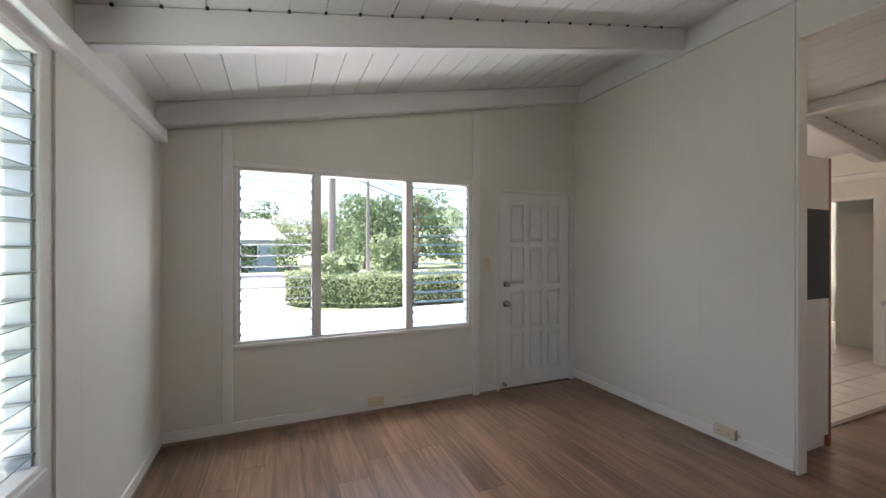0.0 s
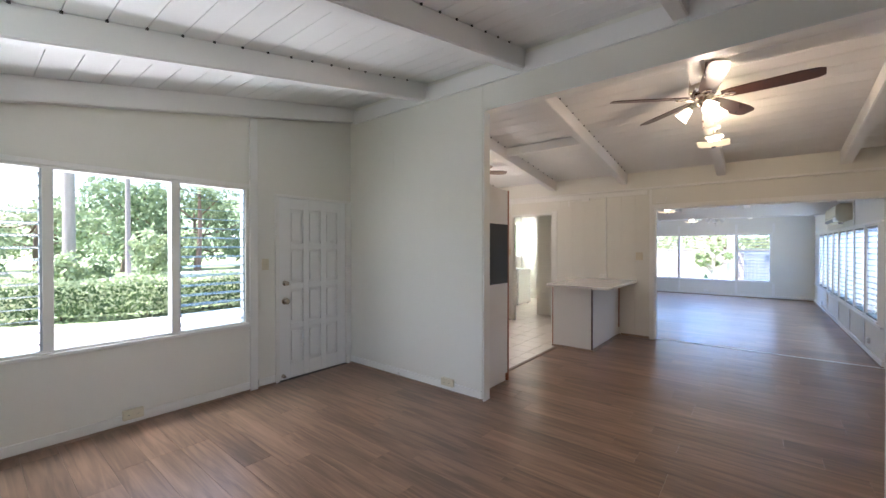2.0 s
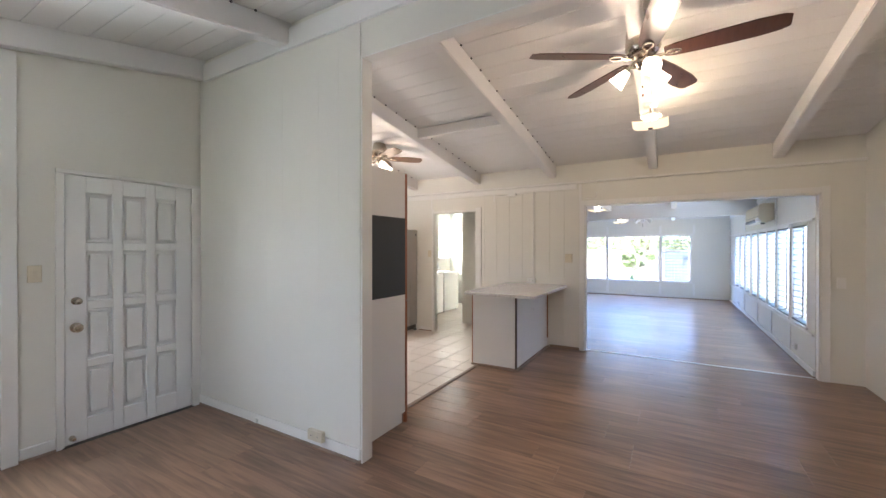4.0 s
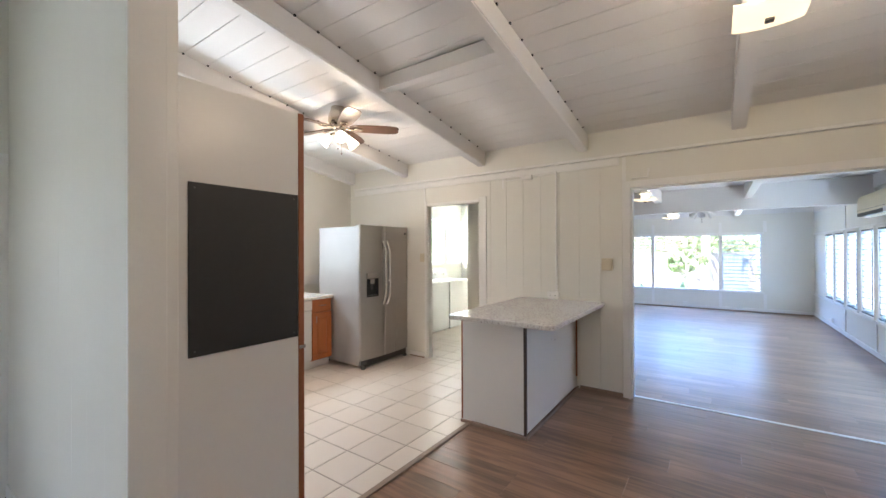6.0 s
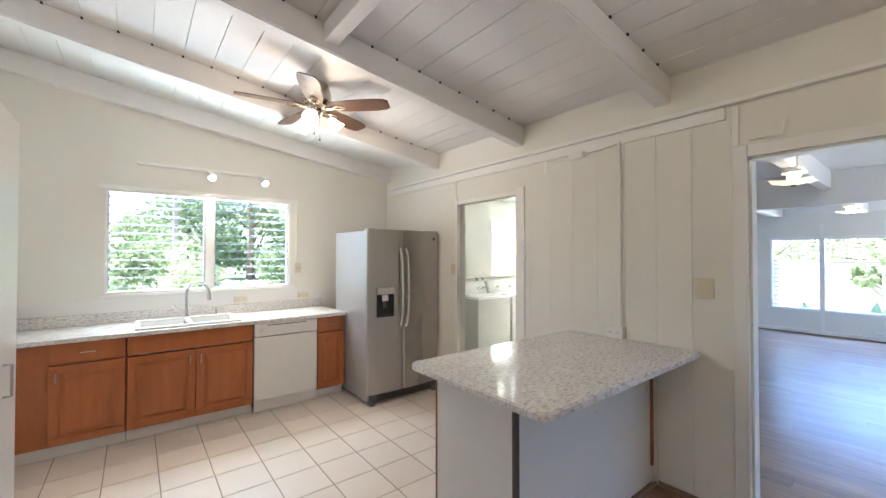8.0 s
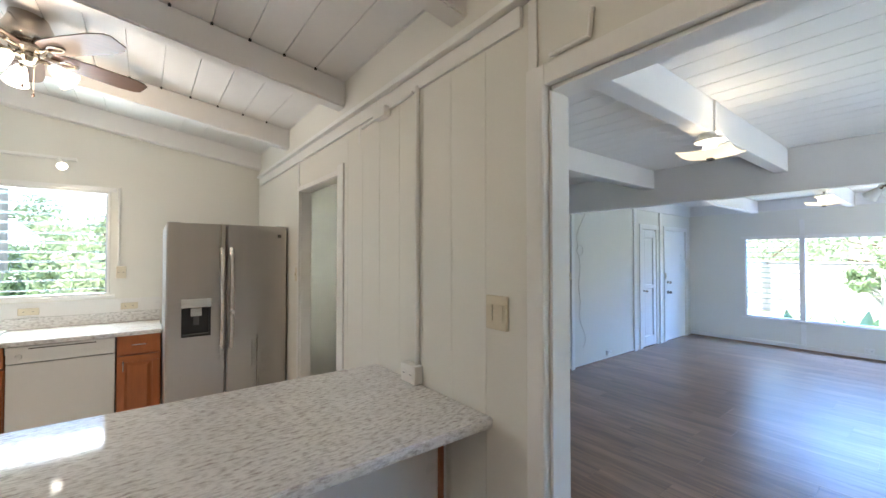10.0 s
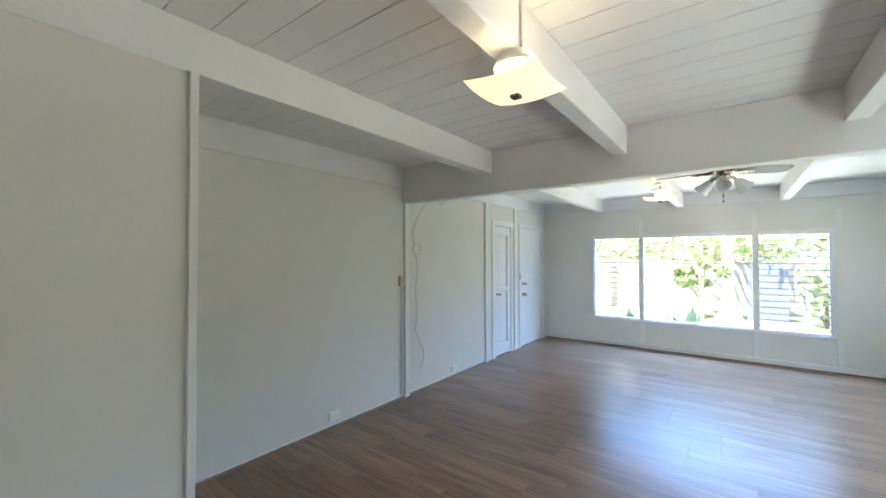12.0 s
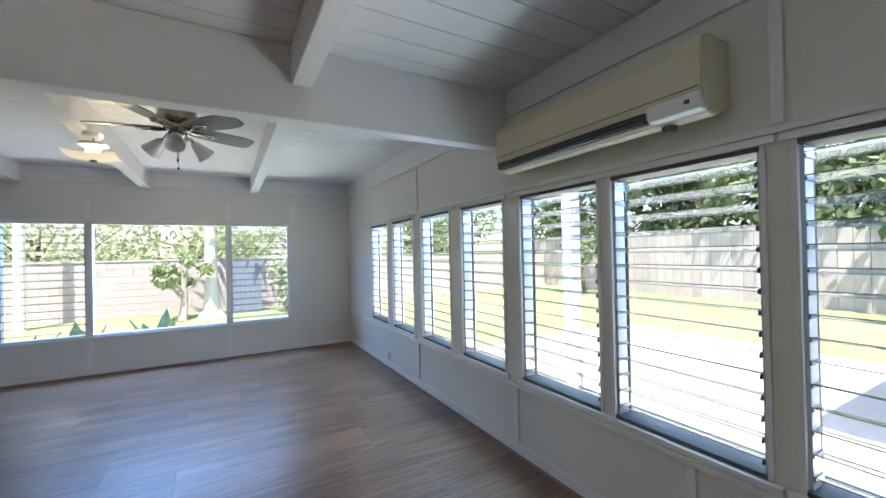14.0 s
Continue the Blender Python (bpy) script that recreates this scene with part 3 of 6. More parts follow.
for x in (7.84, 9.0):
    batten(x - 0.02, x + 0.02, YS + 0.001, YS + 0.014, 0.087, 0.468)
solid("threshold", box(X3 - 0.02, X3 + 0.02, -1.47, 0.995, 0.001, 0.006, 0.002), TRIM, "pale metal threshold strip", "trim")
solid("threshold", box(XK + 0.62, 5.29, YTILE - 0.03, YTILE + 0.012, 0.0, 0.012, 0.004), SHOE, "brown strip between tiles and planks", "trim")


# ---------------------------------------------------------------- windows
def window(name, axis, at, inward, a0, a1, z0, z1, panes, label, frame_w=0.045, slat=0.088, depth=0.10, casing=0.04, tilt=10, rail=None):
    """A framed window: at is the wall's inner face, inward its direction into the room, panes (a0, a1, louvred)."""
    def P(u0, u1, v0, v1, za, zb, bevel=0.0, bm=None):
        w = sorted((at + inward * v0, at + inward * v1))
        return box(u0, u1, w[0], w[1], za, zb, bevel, bm) if axis == "y" else box(w[0], w[1], u0, u1, za, zb, bevel, bm)

    mid = (a0 + a1) / 2
    win = thing(name, (mid, at, z0) if axis == "y" else (at, mid, z0), label, "window", kind="structure")
    c = casing
    part("window_sill", P(a0 - c, a1 + c, -0.02, 0.022, z0 - 0.03, z0 - 0.001, 0.004), TRIM, win)
    part("window_head", P(a0 - c, a1 + c, 0.001, 0.018, z1 + 0.001, z1 + c, 0.003), TRIM, win)
    part("window_frame", P(a0 + 0.001, a0 + 0.02, -depth, 0.006, z0 + 0.001, z1 - 0.001, 0.002), TRIM, win)
    part("window_frame", P(a1 - 0.02, a1 - 0.001, -depth, 0.006, z0 + 0.001, z1 - 0.001, 0.002), TRIM, win)
    # where rail is given, its dark colour paints in the shadow gap at the head
    part("window_frame", P(a0 + 0.02, a1 - 0.02, -depth, 0.004 if rail else 0.006, z1 - 0.02, z1 - 0.001, 0.002), rail or TRIM, win)
    part("window_frame", P(a0 + 0.02, a1 - 0.02, -depth, 0.004 if rail else 0.006, z0 + 0.001, z0 + 0.02, 0.002), rail or TRIM, win)
    for (p0, p1, _), (q0, q1, _) in zip(panes, panes[1:]):
        part("mullion", P(p1, q0, -depth, 0.008, z0 + 0.02, z1 - 0.02, 0.003), TRIM, win)
    zb, zt = z0 + 0.022, z1 - 0.022
    for p0, p1, louvred in panes:
        lean = tilt if louvred is True else louvred
        if not louvred:
            part("pane", P(p0 + 0.001, p1 - 0.001, -0.045, -0.041, zb, zt), PANE, win).visible_shadow = False
            continue
        n = max(3, round((zt - zb) / slat))
        step = (zt - zb) / n
        for u in (p0, p1 - 0.014):
            side = part("channel", P(u, u + 0.014, -0.082, -0.012, zb, zt, 0.002), ALUPALE, win)
            bm = bmesh.new()
            for k in range(n):
                z = zb + (k + 0.5) * step
                uu = u - 0.006 if u > p0 else u + 0.0142
                P(uu, uu + 0.0058, -0.085, -0.006, z - 0.006, z + 0.006, 0, bm)
                if u == p0:
                    P(uu, uu + 0.0058, -0.03, -0.002, z - 0.013, z + 0.001, 0, bm)
            part("clips", bm, ALU if u > p0 else DARKGREY, side, "louvre clips")
            if rail and u > p0:
                part("weather_strip", P(u + 0.006, u + 0.014, -0.118, -0.1, zb, zt, 0.002), BLACK, win, "black weather strip")
        shared = None
        for k in range(n):
            z = zb + (k + 0.5) * step
            if shared is None:
                bm = P(p0 + 0.014, p1 - 0.014, -0.1, 0.002, -0.002, 0.002)
                ctr = Vector(((p0 + p1) / 2, at - inward * 0.049, 0)) if axis == "y" else Vector((at - inward * 0.049, (p0 + p1) / 2, 0))
                bmesh.ops.translate(bm, verts=bm.verts, vec=-ctr)
                turn = Matrix.Rotation(radians(lean * inward), 3, "X") if axis == "y" else Matrix.Rotation(radians(-lean * inward), 3, "Y")
                for f in bm.faces:
                    f.material_index = 0 if abs(f.normal.z) > 0.5 else 1
                bmesh.ops.rotate(bm, verts=bm.verts, matrix=turn)
                shared = mesh_of("slat", bm, [SLATGLASS, SLATEDGE])
            ob = new("slat", shared)
            ob.parent = win
            ob.location = ctr + Vector((0, 0, z)) - ORIGIN[win.name]
    return win


window("window_1", "y", YF, -1, -0.50, 1.56, 0.70, 2.09, [(-0.48, 0.085, True), (0.145, 0.895, False), (0.955, 1.54, -7)], "white-framed window with a fixed pane between two glass louvre sashes")
window("window_2", "x", XL, 1, 0.55, 2.25, 0.65, 2.17, [(0.57, 1.36, True), (1.42, 2.228, True)], "glass louvre window in the side wall", slat=0.095, depth=0.13, casing=0.0, tilt=4)
window("window_3", "y", YK, -1, 3.72, 5.39, 1.17, 2.15, [(3.74, 4.525, True), (4.60, 5.37, True)], "white-framed kitchen louvre window above the sink", slat=0.088)
window("window_4", "x", XE, -1, -0.57, 2.48, 0.47, 1.845, [(-0.55, 0.20, -8), (0.26, 1.665, False), (1.725, 2.46, True)], "white-framed window with a fixed pane between louvre sashes, facing the yard", slat=0.088)
window("window_5", "y", YK, -1, 8.76, 10.0, 1.20, 2.14, [(8.78, 9.30, True), (9.40, 9.98, True)], "louvre window above the washing machines")
for i, (a, b) in enumerate(SOUTH_PANES):
    window("window_%d" % (6 + i), "y", YS, 1, a - 0.02, b + 0.02, 0.53, 1.765, [(a, b, True)], "tall glass louvre sash in a white frame facing the back lawn", slat=0.079, casing=0.03, depth=0.12, tilt=13, rail=DARKGREY)
solid("window_ledge", box(X3 + 0.01, XE - 0.05, YS + 0.001, YS + 0.03, 0.47, 0.498, 0.004), TRIM, "white ledge under the row of louvre windows", "trim")
solid("trim_louvre_head", box(X3 + 0.01, XE - 0.05, YS + 0.001, YS + 0.026, 1.797, 1.825, 0.004), TRIM, "white rail over the row of louvre windows", "trim")


# ---------------------------------------------------------------- doors
def knob(parent, x, y, z, r=0.03, lever=False):
    prof = [(0.001, 0), (r * 1.1, 0.002), (r * 1.1, 0.008), (r * 0.45, 0.014), (r * 0.4, 0.03), (r * 0.9, 0.038), (r, 0.052), (r * 0.75, 0.064), (0.001, 0.066)]
    k = part("door_handle" if r > 0.027 else "deadbolt", lathe([(a, -b) for a, b in prof], (x, y, z), 18, "y"), NICKEL, parent, "satin nickel knob", True)
    if lever:
        part("lever", tube([(x, y - 0.05, z), (x - 0.05, y - 0.055, z), (x - 0.1, y - 0.05, z - 0.004)], 0.008), NICKEL, k, smooth=True)


def panel_door(name, x0, x1, y, z1, cols, rows, label, margin=0.13, gap=0.07):
    """A painted door in a y-wall, its room side at y, with recessed panels."""
    d = thing(name, ((x0 + x1) / 2, y, 0), label, "door", kind="structure")
    part("leaf", box(x0 - 0.013, x1 + 0.013, y + 0.026, y + 0.06, 0.009, z1 + 0.022), DOORW, d)
    xs = [x0 + margin + i * ((x1 - x0 - 2 * margin + gap) / cols) for i in range(cols)]
    pw = (x1 - x0 - 2 * margin + gap) / cols - gap
    ph = (z1 - 0.012 - 0.30 + gap) / rows - gap
    zs = [0.012 + 0.17 + i * (ph + gap) for i in range(rows)]
    bars = [(x0, xs[0])] + [(a + pw, b) for a, b in zip(xs, xs[1:])] + [(xs[-1] + pw, x1)]
    for a, b in bars:
        part("stile", box(a, b, y, y + 0.0255, 0.012, z1, 0.007), DOORW, d)
    rails = [(0.012, zs[0])] + [(a + ph, b) for a, b in zip(zs, zs[1:])] + [(zs[-1] + ph, z1)]
    for a, b in rails:
        for x in xs:
            part("rail", box(x - 0.004, x + pw + 0.004, y + 0.0005, y + 0.0255, a, b, 0.009), DOORW, d)
    for x in xs:
        for z in zs:
            part("panel", box(x + 0.022, x + pw - 0.022, y + 0.013, y + 0.0255, z + 0.024, z + ph - 0.024, 0.009), DOORW, d)
    return d


fd = panel_door("door_1", 1.90, 2.785, YF - 0.004, 2.035, 3, 4, "white painted twelve-panel front door, closed")
knob(fd, 1.965, YF - 0.004, 0.885, 0.033)
knob(fd, 1.965, YF - 0.004, 1.085, 0.026)
for z in (0.22, 1.05, 1.84):
    part("hinge", box(2.775, 2.815, YF - 0.012, YF - 0.0045, z - 0.05, z + 0.05, 0.003), TRIM, fd)
part("door_stop", lathe([(0.001, 0), (0.02, -0.004), (0.02, -0.02), (0.012, -0.05), (0.001, -0.052)], (1.94, YF - 0.004, 0.06), 14, "y"), NICKEL, fd, "round metal door stop", True)
for a, b in ((1.852, 1.898), (2.788, 2.868)):
    batten(a, b, YF - 0.016, YF - 0.001, 0, 2.035, "white door casing")
batten(1.852, 2.868, YF - 0.018, YF - 0.001, 2.036, 2.066, "white door casing")
solid("door_sill", box(1.885, 2.80, YF - 0.02, YF + 0.14, -0.012, 0.008, 0.002), DARKGREY, "dark door sill", "trim")

cd = panel_door("door_2", 12.255, 12.765, YN + 0.004, 1.975, 1, 2, "white narrow closet door, closed", margin=0.10)
knob(cd, 12.31, YN + 0.004, 0.95, 0.018)
ed = thing("door_3", (13.55, YN, 0), "plain white flush door with a satin lever handle, closed", "door", kind="structure")
part("leaf", box(13.121, 13.979, YN + 0.006, YN + 0.05, 0.009, 1.998, 0.001), DOORW, ed)
knob(ed, 13.22, YN + 0.006, 0.88, 0.028, True)
knob(ed, 13.22, YN + 0.006, 1.06, 0.024)
batten(13.98, 14.05, YN - 0.016, YN - 0.001, 0, 2.07, "white door casing")
batten(13.118, 13.98, YN - 0.016, YN - 0.001, 2.002, 2.07, "white door casing")
batten(12.238, 12.855, YN - 0.016, YN - 0.001, 1.992, 2.07, "white closet casing")
ld = thing("door_4", (7.55, 2.95, 0), "cream painted flush door folded back against the laundry wall", "door", kind="structure")
part("leaf", box(7.575, 7.61, 2.56, 3.40, 0.02, 1.98, 0.003), PAINT, ld)
for z in (0.3, 1.1, 1.72):
    part("hinge", box(7.565, 7.574, 2.565, 2.60, z - 0.045, z + 0.045, 0.002), NICKEL, ld)


# boards on walls: each a piece with a fine joint beside it
def wall_boards(owner, axis, face, out, a0, a1, z0, z1, pitch, offset=0.0, joint=0.0004):
    a = a0
    sizes = {}
    while a < a1 - 0.02:
        b = min(a + pitch - (offset if a == a0 else 0), a1)
        w = round(b - a - joint, 4)
        top = z1(a + w) if callable(z1) else z1
        key = (w, round(top, 3))
        if key not in sizes:
            bm = box(0, 0.009, 0, w, z0, top) if axis == "x" else box(0, w, 0, 0.009, z0, top)
            sizes[key] = mesh_of("board", bm, PAINT)
        ob = new("board", sizes[key])
        ob.parent = owner
        ob.location = (face if out > 0 else face - 0.009, a + 0.0005, 0) if axis == "x" else (a + 0.0008, face, 0)
        a = b


wall_boards(bpy.data.objects["wall_front_room_side"], "x", XL + 0.0005, 1, 2.33, YF - 0.02, 0.097, 2.208, 0.204)
wall_boards(bpy.data.objects["wall_partition"], "x", XP - 0.0005, -1, 1.785, YF - 0.02, 0.097, 3.033, 0.204)
wall_boards(bpy.data.objects["wall_kitchen_family"], "x", X2 - 0.0005, -1, 1.09, 2.638, 0.04, 2.333, 0.213, joint=0.002)
# ---------------------------------------------------------------- kitchen
pan = thing("pantry_cabinet", (3.25, 1.89, 0), "tall white pantry cabinet with a brown edge strip", "cabinet")
part("end_panel", box(XK + 0.001, 3.527, 1.89, 1.908, 0.09, 2.11, 0.001), MELAMINE, pan)
part("edge_strip", box(3.528, 3.556, 1.887, 1.912, 0.0, 2.112, 0.002), STRIPW, pan, "reddish brown wooden edge strip")
part("body", box(XK + 0.001, 3.545, 1.909, 2.75, 0.09, 2.108, 0.002), MELAMINE, pan)
part("toe_kick", box(XK + 0.001, 3.50, 1.905, 2.74, 0.005, 0.089), MELAMINE, pan)
for a, b in ((1.92, 2.325), (2.33, 2.74)):
    d = part("door", box(3.5455, 3.562, a, b, 0.11, 2.09, 0.002), MELAMINE, pan)
    part("handle", tube([(3.562, (a + b) / 2, 1.0), (3.585, (a + b) / 2, 1.0), (3.585, (a + b) / 2, 1.12), (3.562, (a + b) / 2, 1.12)], 0.005), HANDLE, d, smooth=True)
part("clip", box(3.53, 3.56, 1.882, 1.8865, 1.03, 1.045, 0.001), HANDLE, pan, "small metal clip")
brd = thing("blackboard", (3.30, 1.889, 1.09), "plain matte black board fixed on the pantry side", "board")
part("panel", box(3.07, 3.521, 1.883, 1.8895, 1.09, 1.733, 0.001), BLACKBOARD, brd)
for x in (3.09, 3.50):
    for z in (1.11, 1.713):
        part("screw", lathe([(0.001, 0), (0.004, 0), (0.003, -0.0012), (0.001, -0.0015)], (x, 1.8829, z), 8, "y"), DARKGREY, brd)


def raised_door(parent, x0, x1, y, z0, z1, mat, handle=None, name="door"):
    """A cabinet front with frame and raised middle, its face towards -y."""
    d = part(name, box(x0, x1, y, y + 0.018, z0, z1, 0.003), mat, parent)
    m = 0.055
    if z1 - z0 > 0.25:
        for a, b, c, e in ((x0, x1, z1 - m, z1), (x0, x1, z0, z0 + m), (x0, x0 + m, z0 + m, z1 - m), (x1 - m, x1, z0 + m, z1 - m)):
            part("frame", box(a + 0.001, b - 0.001, y - 0.012, y - 0.0005, c + 0.001, e - 0.001, 0.003), mat, d)
        bm = hexa([(x0 + m + 0.012, y - 0.0005, z0 + m + 0.012), (x1 - m - 0.012, y - 0.0005, z0 + m + 0.012), (x1 - m - 0.012, y - 0.0005, z1 - m - 0.012), (x0 + m + 0.012, y - 0.0005, z1 - m - 0.012)],
                  [(x0 + m + 0.035, y - 0.011, z0 + m + 0.035), (x1 - m - 0.035, y - 0.011, z0 + m + 0.035), (x1 - m - 0.035, y - 0.011, z1 - m - 0.035), (x0 + m + 0.035, y - 0.011, z1 - m - 0.035)])
        bmesh.ops.recalc_face_normals(bm, faces=bm.faces[:])
        part("raised_panel", bm, mat, d)
    if handle:
        hx, hz, upright = handle
        p = [(hx, y - 0.012, hz - 0.045), (hx, y - 0.036, hz - 0.04), (hx, y - 0.036, hz + 0.04), (hx, y - 0.012, hz + 0.045)]
        if not upright:
            p = [(hx - 0.05, y, hz), (hx - 0.045, y - 0.028, hz), (hx + 0.045, y - 0.028, hz), (hx + 0.05, y, hz)]
        part("handle", tube(p, 0.005), HANDLE, d, "satin metal pull", True)
    return d


YC = 4.44     # cabinet fronts


def base_cabinet(name, x0, x1, label, top=0.868):
    c = thing(name, ((x0 + x1) / 2, YC, 0), label, "cabinet", "kitchen base cabinets")
    part("body", box(x0, x1, YC + 0.019, 5.085, 0.10, top, 0.001), CABWOOD, c)
    part("toe_kick", box(x0, x1, YC + 0.055, YC + 0.07, 0.006, 0.099), MELAMINE, c, "white toe kick board")
    return c


c1 = base_cabinet("sink_cabinet", 3.90, 4.845, "orange-brown maple sink cabinet with two raised-panel doors", 0.695)
raised_door(c1, 3.905, 4.84, YC, 0.715, 0.865, CABWOOD, name="false_front")
raised_door(c1, 3.905, 4.372, YC, 0.115, 0.70, CABWOOD, (4.335, 0.62, True))
raised_door(c1, 4.378, 4.84, YC, 0.115, 0.70, CABWOOD, (4.415, 0.62, True))
c0 = base_cabinet("corner_cabinet", 2.96, 3.895, "orange-brown maple base cabinet beside the sink")
raised_door(c0, 3.45, 3.89, YC, 0.115, 0.70, CABWOOD, (3.49, 0.62, True))
raised_door(c0, 3.45, 3.89, YC, 0.715, 0.865, CABWOOD, (3.67, 0.79, False), "drawer")
c2 = base_cabinet("drawer_cabinet", 5.475, 5.775, "narrow orange-brown maple cabinet with drawer and door")
raised_door(c2, 5.48, 5.77, YC, 0.715, 0.865, CABWOOD, (5.625, 0.79, False), "drawer")
raised_door(c2, 5.48, 5.77, YC, 0.115, 0.70, CABWOOD, (5.52, 0.62, True))

dw = thing("dishwasher", (5.16, YC, 0), "white built-in dishwasher under the counter", "dishwasher")
part("door", box(4.853, 5.467, YC - 0.012, YC + 0.03, 0.12, 0.735, 0.006), ENAMEL, dw)
cp = part("control_panel", box(4.853, 5.467, YC - 0.022, YC + 0.03, 0.74, 0.866, 0.008), ENAMEL, dw)
part("latch_slot", box(4.97, 5.35, YC - 0.0245, YC - 0.0215, 0.842, 0.85, 0.001), DARKGREY, cp)
part("dial", lathe([(0.001, 0), (0.02, 0), (0.018, -0.012), (0.001, -0.013)], (4.92, YC - 0.022, 0.79), 16, "y"), ENAMEL, cp, smooth=True)
for i in range(4):
    part("button", box(5.25 + i * 0.045, 5.28 + i * 0.045, YC - 0.026, YC - 0.0215, 0.784, 0.796, 0.002), ENAMEL, cp)
part("tub", box(4.855, 5.465, YC + 0.031, 5.05, 0.05, 0.865), DARKGREY, dw)
part("kick_plate", box(4.858, 5.462, YC + 0.008, YC + 0.028, 0.012, 0.115, 0.002), ENAMEL, dw)

ct = thing("countertop", (4.4, 4.7, 0.87), "grey speckled granite kitchen worktop with a low backsplash", "countertop")
YE = YC - 0.03
part("top", box(2.955, 3.965, YE, 5.098, 0.87, 0.905, 0.004), GRANITE, ct)
part("top", box(3.966, 4.734, YE, YE + 0.075, 0.87, 0.905, 0.003), GRANITE, ct)
part("top", box(3.966, 4.734, 4.99, 5.098, 0.87, 0.905, 0.003), GRANITE, ct)
part("top", box(4.735, 5.78, YE, 5.098, 0.87, 0.905, 0.004), GRANITE, ct)
part("backsplash", box(2.955, 5.78, 5.076, 5.098, 0.9055, 1.0, 0.003), GRANITE, ct)
solid("backsplash_panel", box(2.955, 6.70, 5.092, 5.0985, 1.001, 1.128, 0.001), MELAMINE, "white tiled strip above the worktop", "trim")

sk = thing("kitchen_sink", (4.35, 4.72, 0.87), "white enamel double-bowl drop-in sink", "sink")
bm = box(3.95, 4.75, YE + 0.06, YE + 0.092, 0.906, 0.926, 0.007)
box(3.95, 4.75, 4.935, 5.01, 0.906, 0.926, 0.007, bm)
box(3.95, 3.985, YE + 0.09, 4.937, 0.906, 0.926, 0.007, bm)
box(4.715, 4.75, YE + 0.09, 4.937, 0.906, 0.926, 0.007, bm)
box(4.33, 4.37, YE + 0.09, 4.937, 0.90, 0.922, 0.006, bm)
part("rim", bm, ENAMEL, sk)
for a, b in ((3.98, 4.335), (4.365, 4.72)):
    bm = bmesh.new()
    for s in ((a, b, YE + 0.088, 4.94, 0.70, 0.71), (a, a + 0.008, YE + 0.088, 4.94, 0.71, 0.908), (b - 0.008, b, YE + 0.088, 4.94, 0.71, 0.908), (a + 0.008, b - 0.008, YE + 0.088, YE + 0.096, 0.71, 0.908), (a + 0.008, b - 0.008, 4.932, 4.94, 0.71, 0.908)):
        box(*s, 0, bm)
    bw = part("bowl", bm, ENAMEL, sk)
    part("drain", lathe([(0.001, 0), (0.04, 0), (0.036, 0.004), (0.001, 0.003)], ((a + b) / 2, 4.70, 0.7101), 16), CHROME, bw)
fc = thing("faucet", (4.35, 4.975, 0.926), "chrome gooseneck kitchen faucet with pull-down spray", "faucet")
part("base", lathe([(0.001, 0), (0.03, 0), (0.028, 0.012), (0.017, 0.03), (0.015, 0.08), (0.001, 0.082)], (4.35, 4.975, 0.926), 20), CHROME, fc, smooth=True)
arc = [(4.35, 4.975, 0.99 + 0.02 * i) for i in range(9)] + [(4.35 + 0.09 - 0.09 * math.cos(a), 4.975 - 0.06 * (1 - math.cos(a)) * 0.6, 1.16 + 0.1 * math.sin(a)) for a in [math.pi * k / 12 for k in range(1, 12)]]
part("spout", tube(arc, 0.012, 12), CHROME, fc, smooth=True)
part("spray_head", tube([arc[-1], (4.532, 4.90, 1.13), (4.536, 4.895, 1.08)], 0.017, 12), CHROME, fc, smooth=True)
part("lever", tube([(4.34, 4.975, 0.975), (4.28, 4.97, 1.0), (4.235, 4.965, 1.04)], 0.007), CHROME, fc, smooth=True)
sd = thing("soap_dispenser", (4.60, 4.985, 0.926), "small chrome soap dispenser", "soap dispenser")
part("body", lathe([(0.001, 0), (0.016, 0), (0.014, 0.02), (0.009, 0.045), (0.012, 0.06), (0.001, 0.065)], (4.60, 4.985, 0.926), 16), CHROME, sd, smooth=True)
part("nozzle", tube([(4.60, 4.985, 0.985), (4.60, 4.95, 0.99)], 0.005), CHROME, sd)

# fridge
fx0, fx1, fy = 5.785, 6.685, 3.86
fr = thing("refrigerator", (6.27, 4.3, 0), "stainless steel side-by-side refrigerator with a water dispenser", "refrigerator")
part("body", box(fx0, fx1, fy + 0.075, 4.70, 0.05, 1.785, 0.006), STEELSIDE, fr, "grey textured side panels")
mid = 6.195


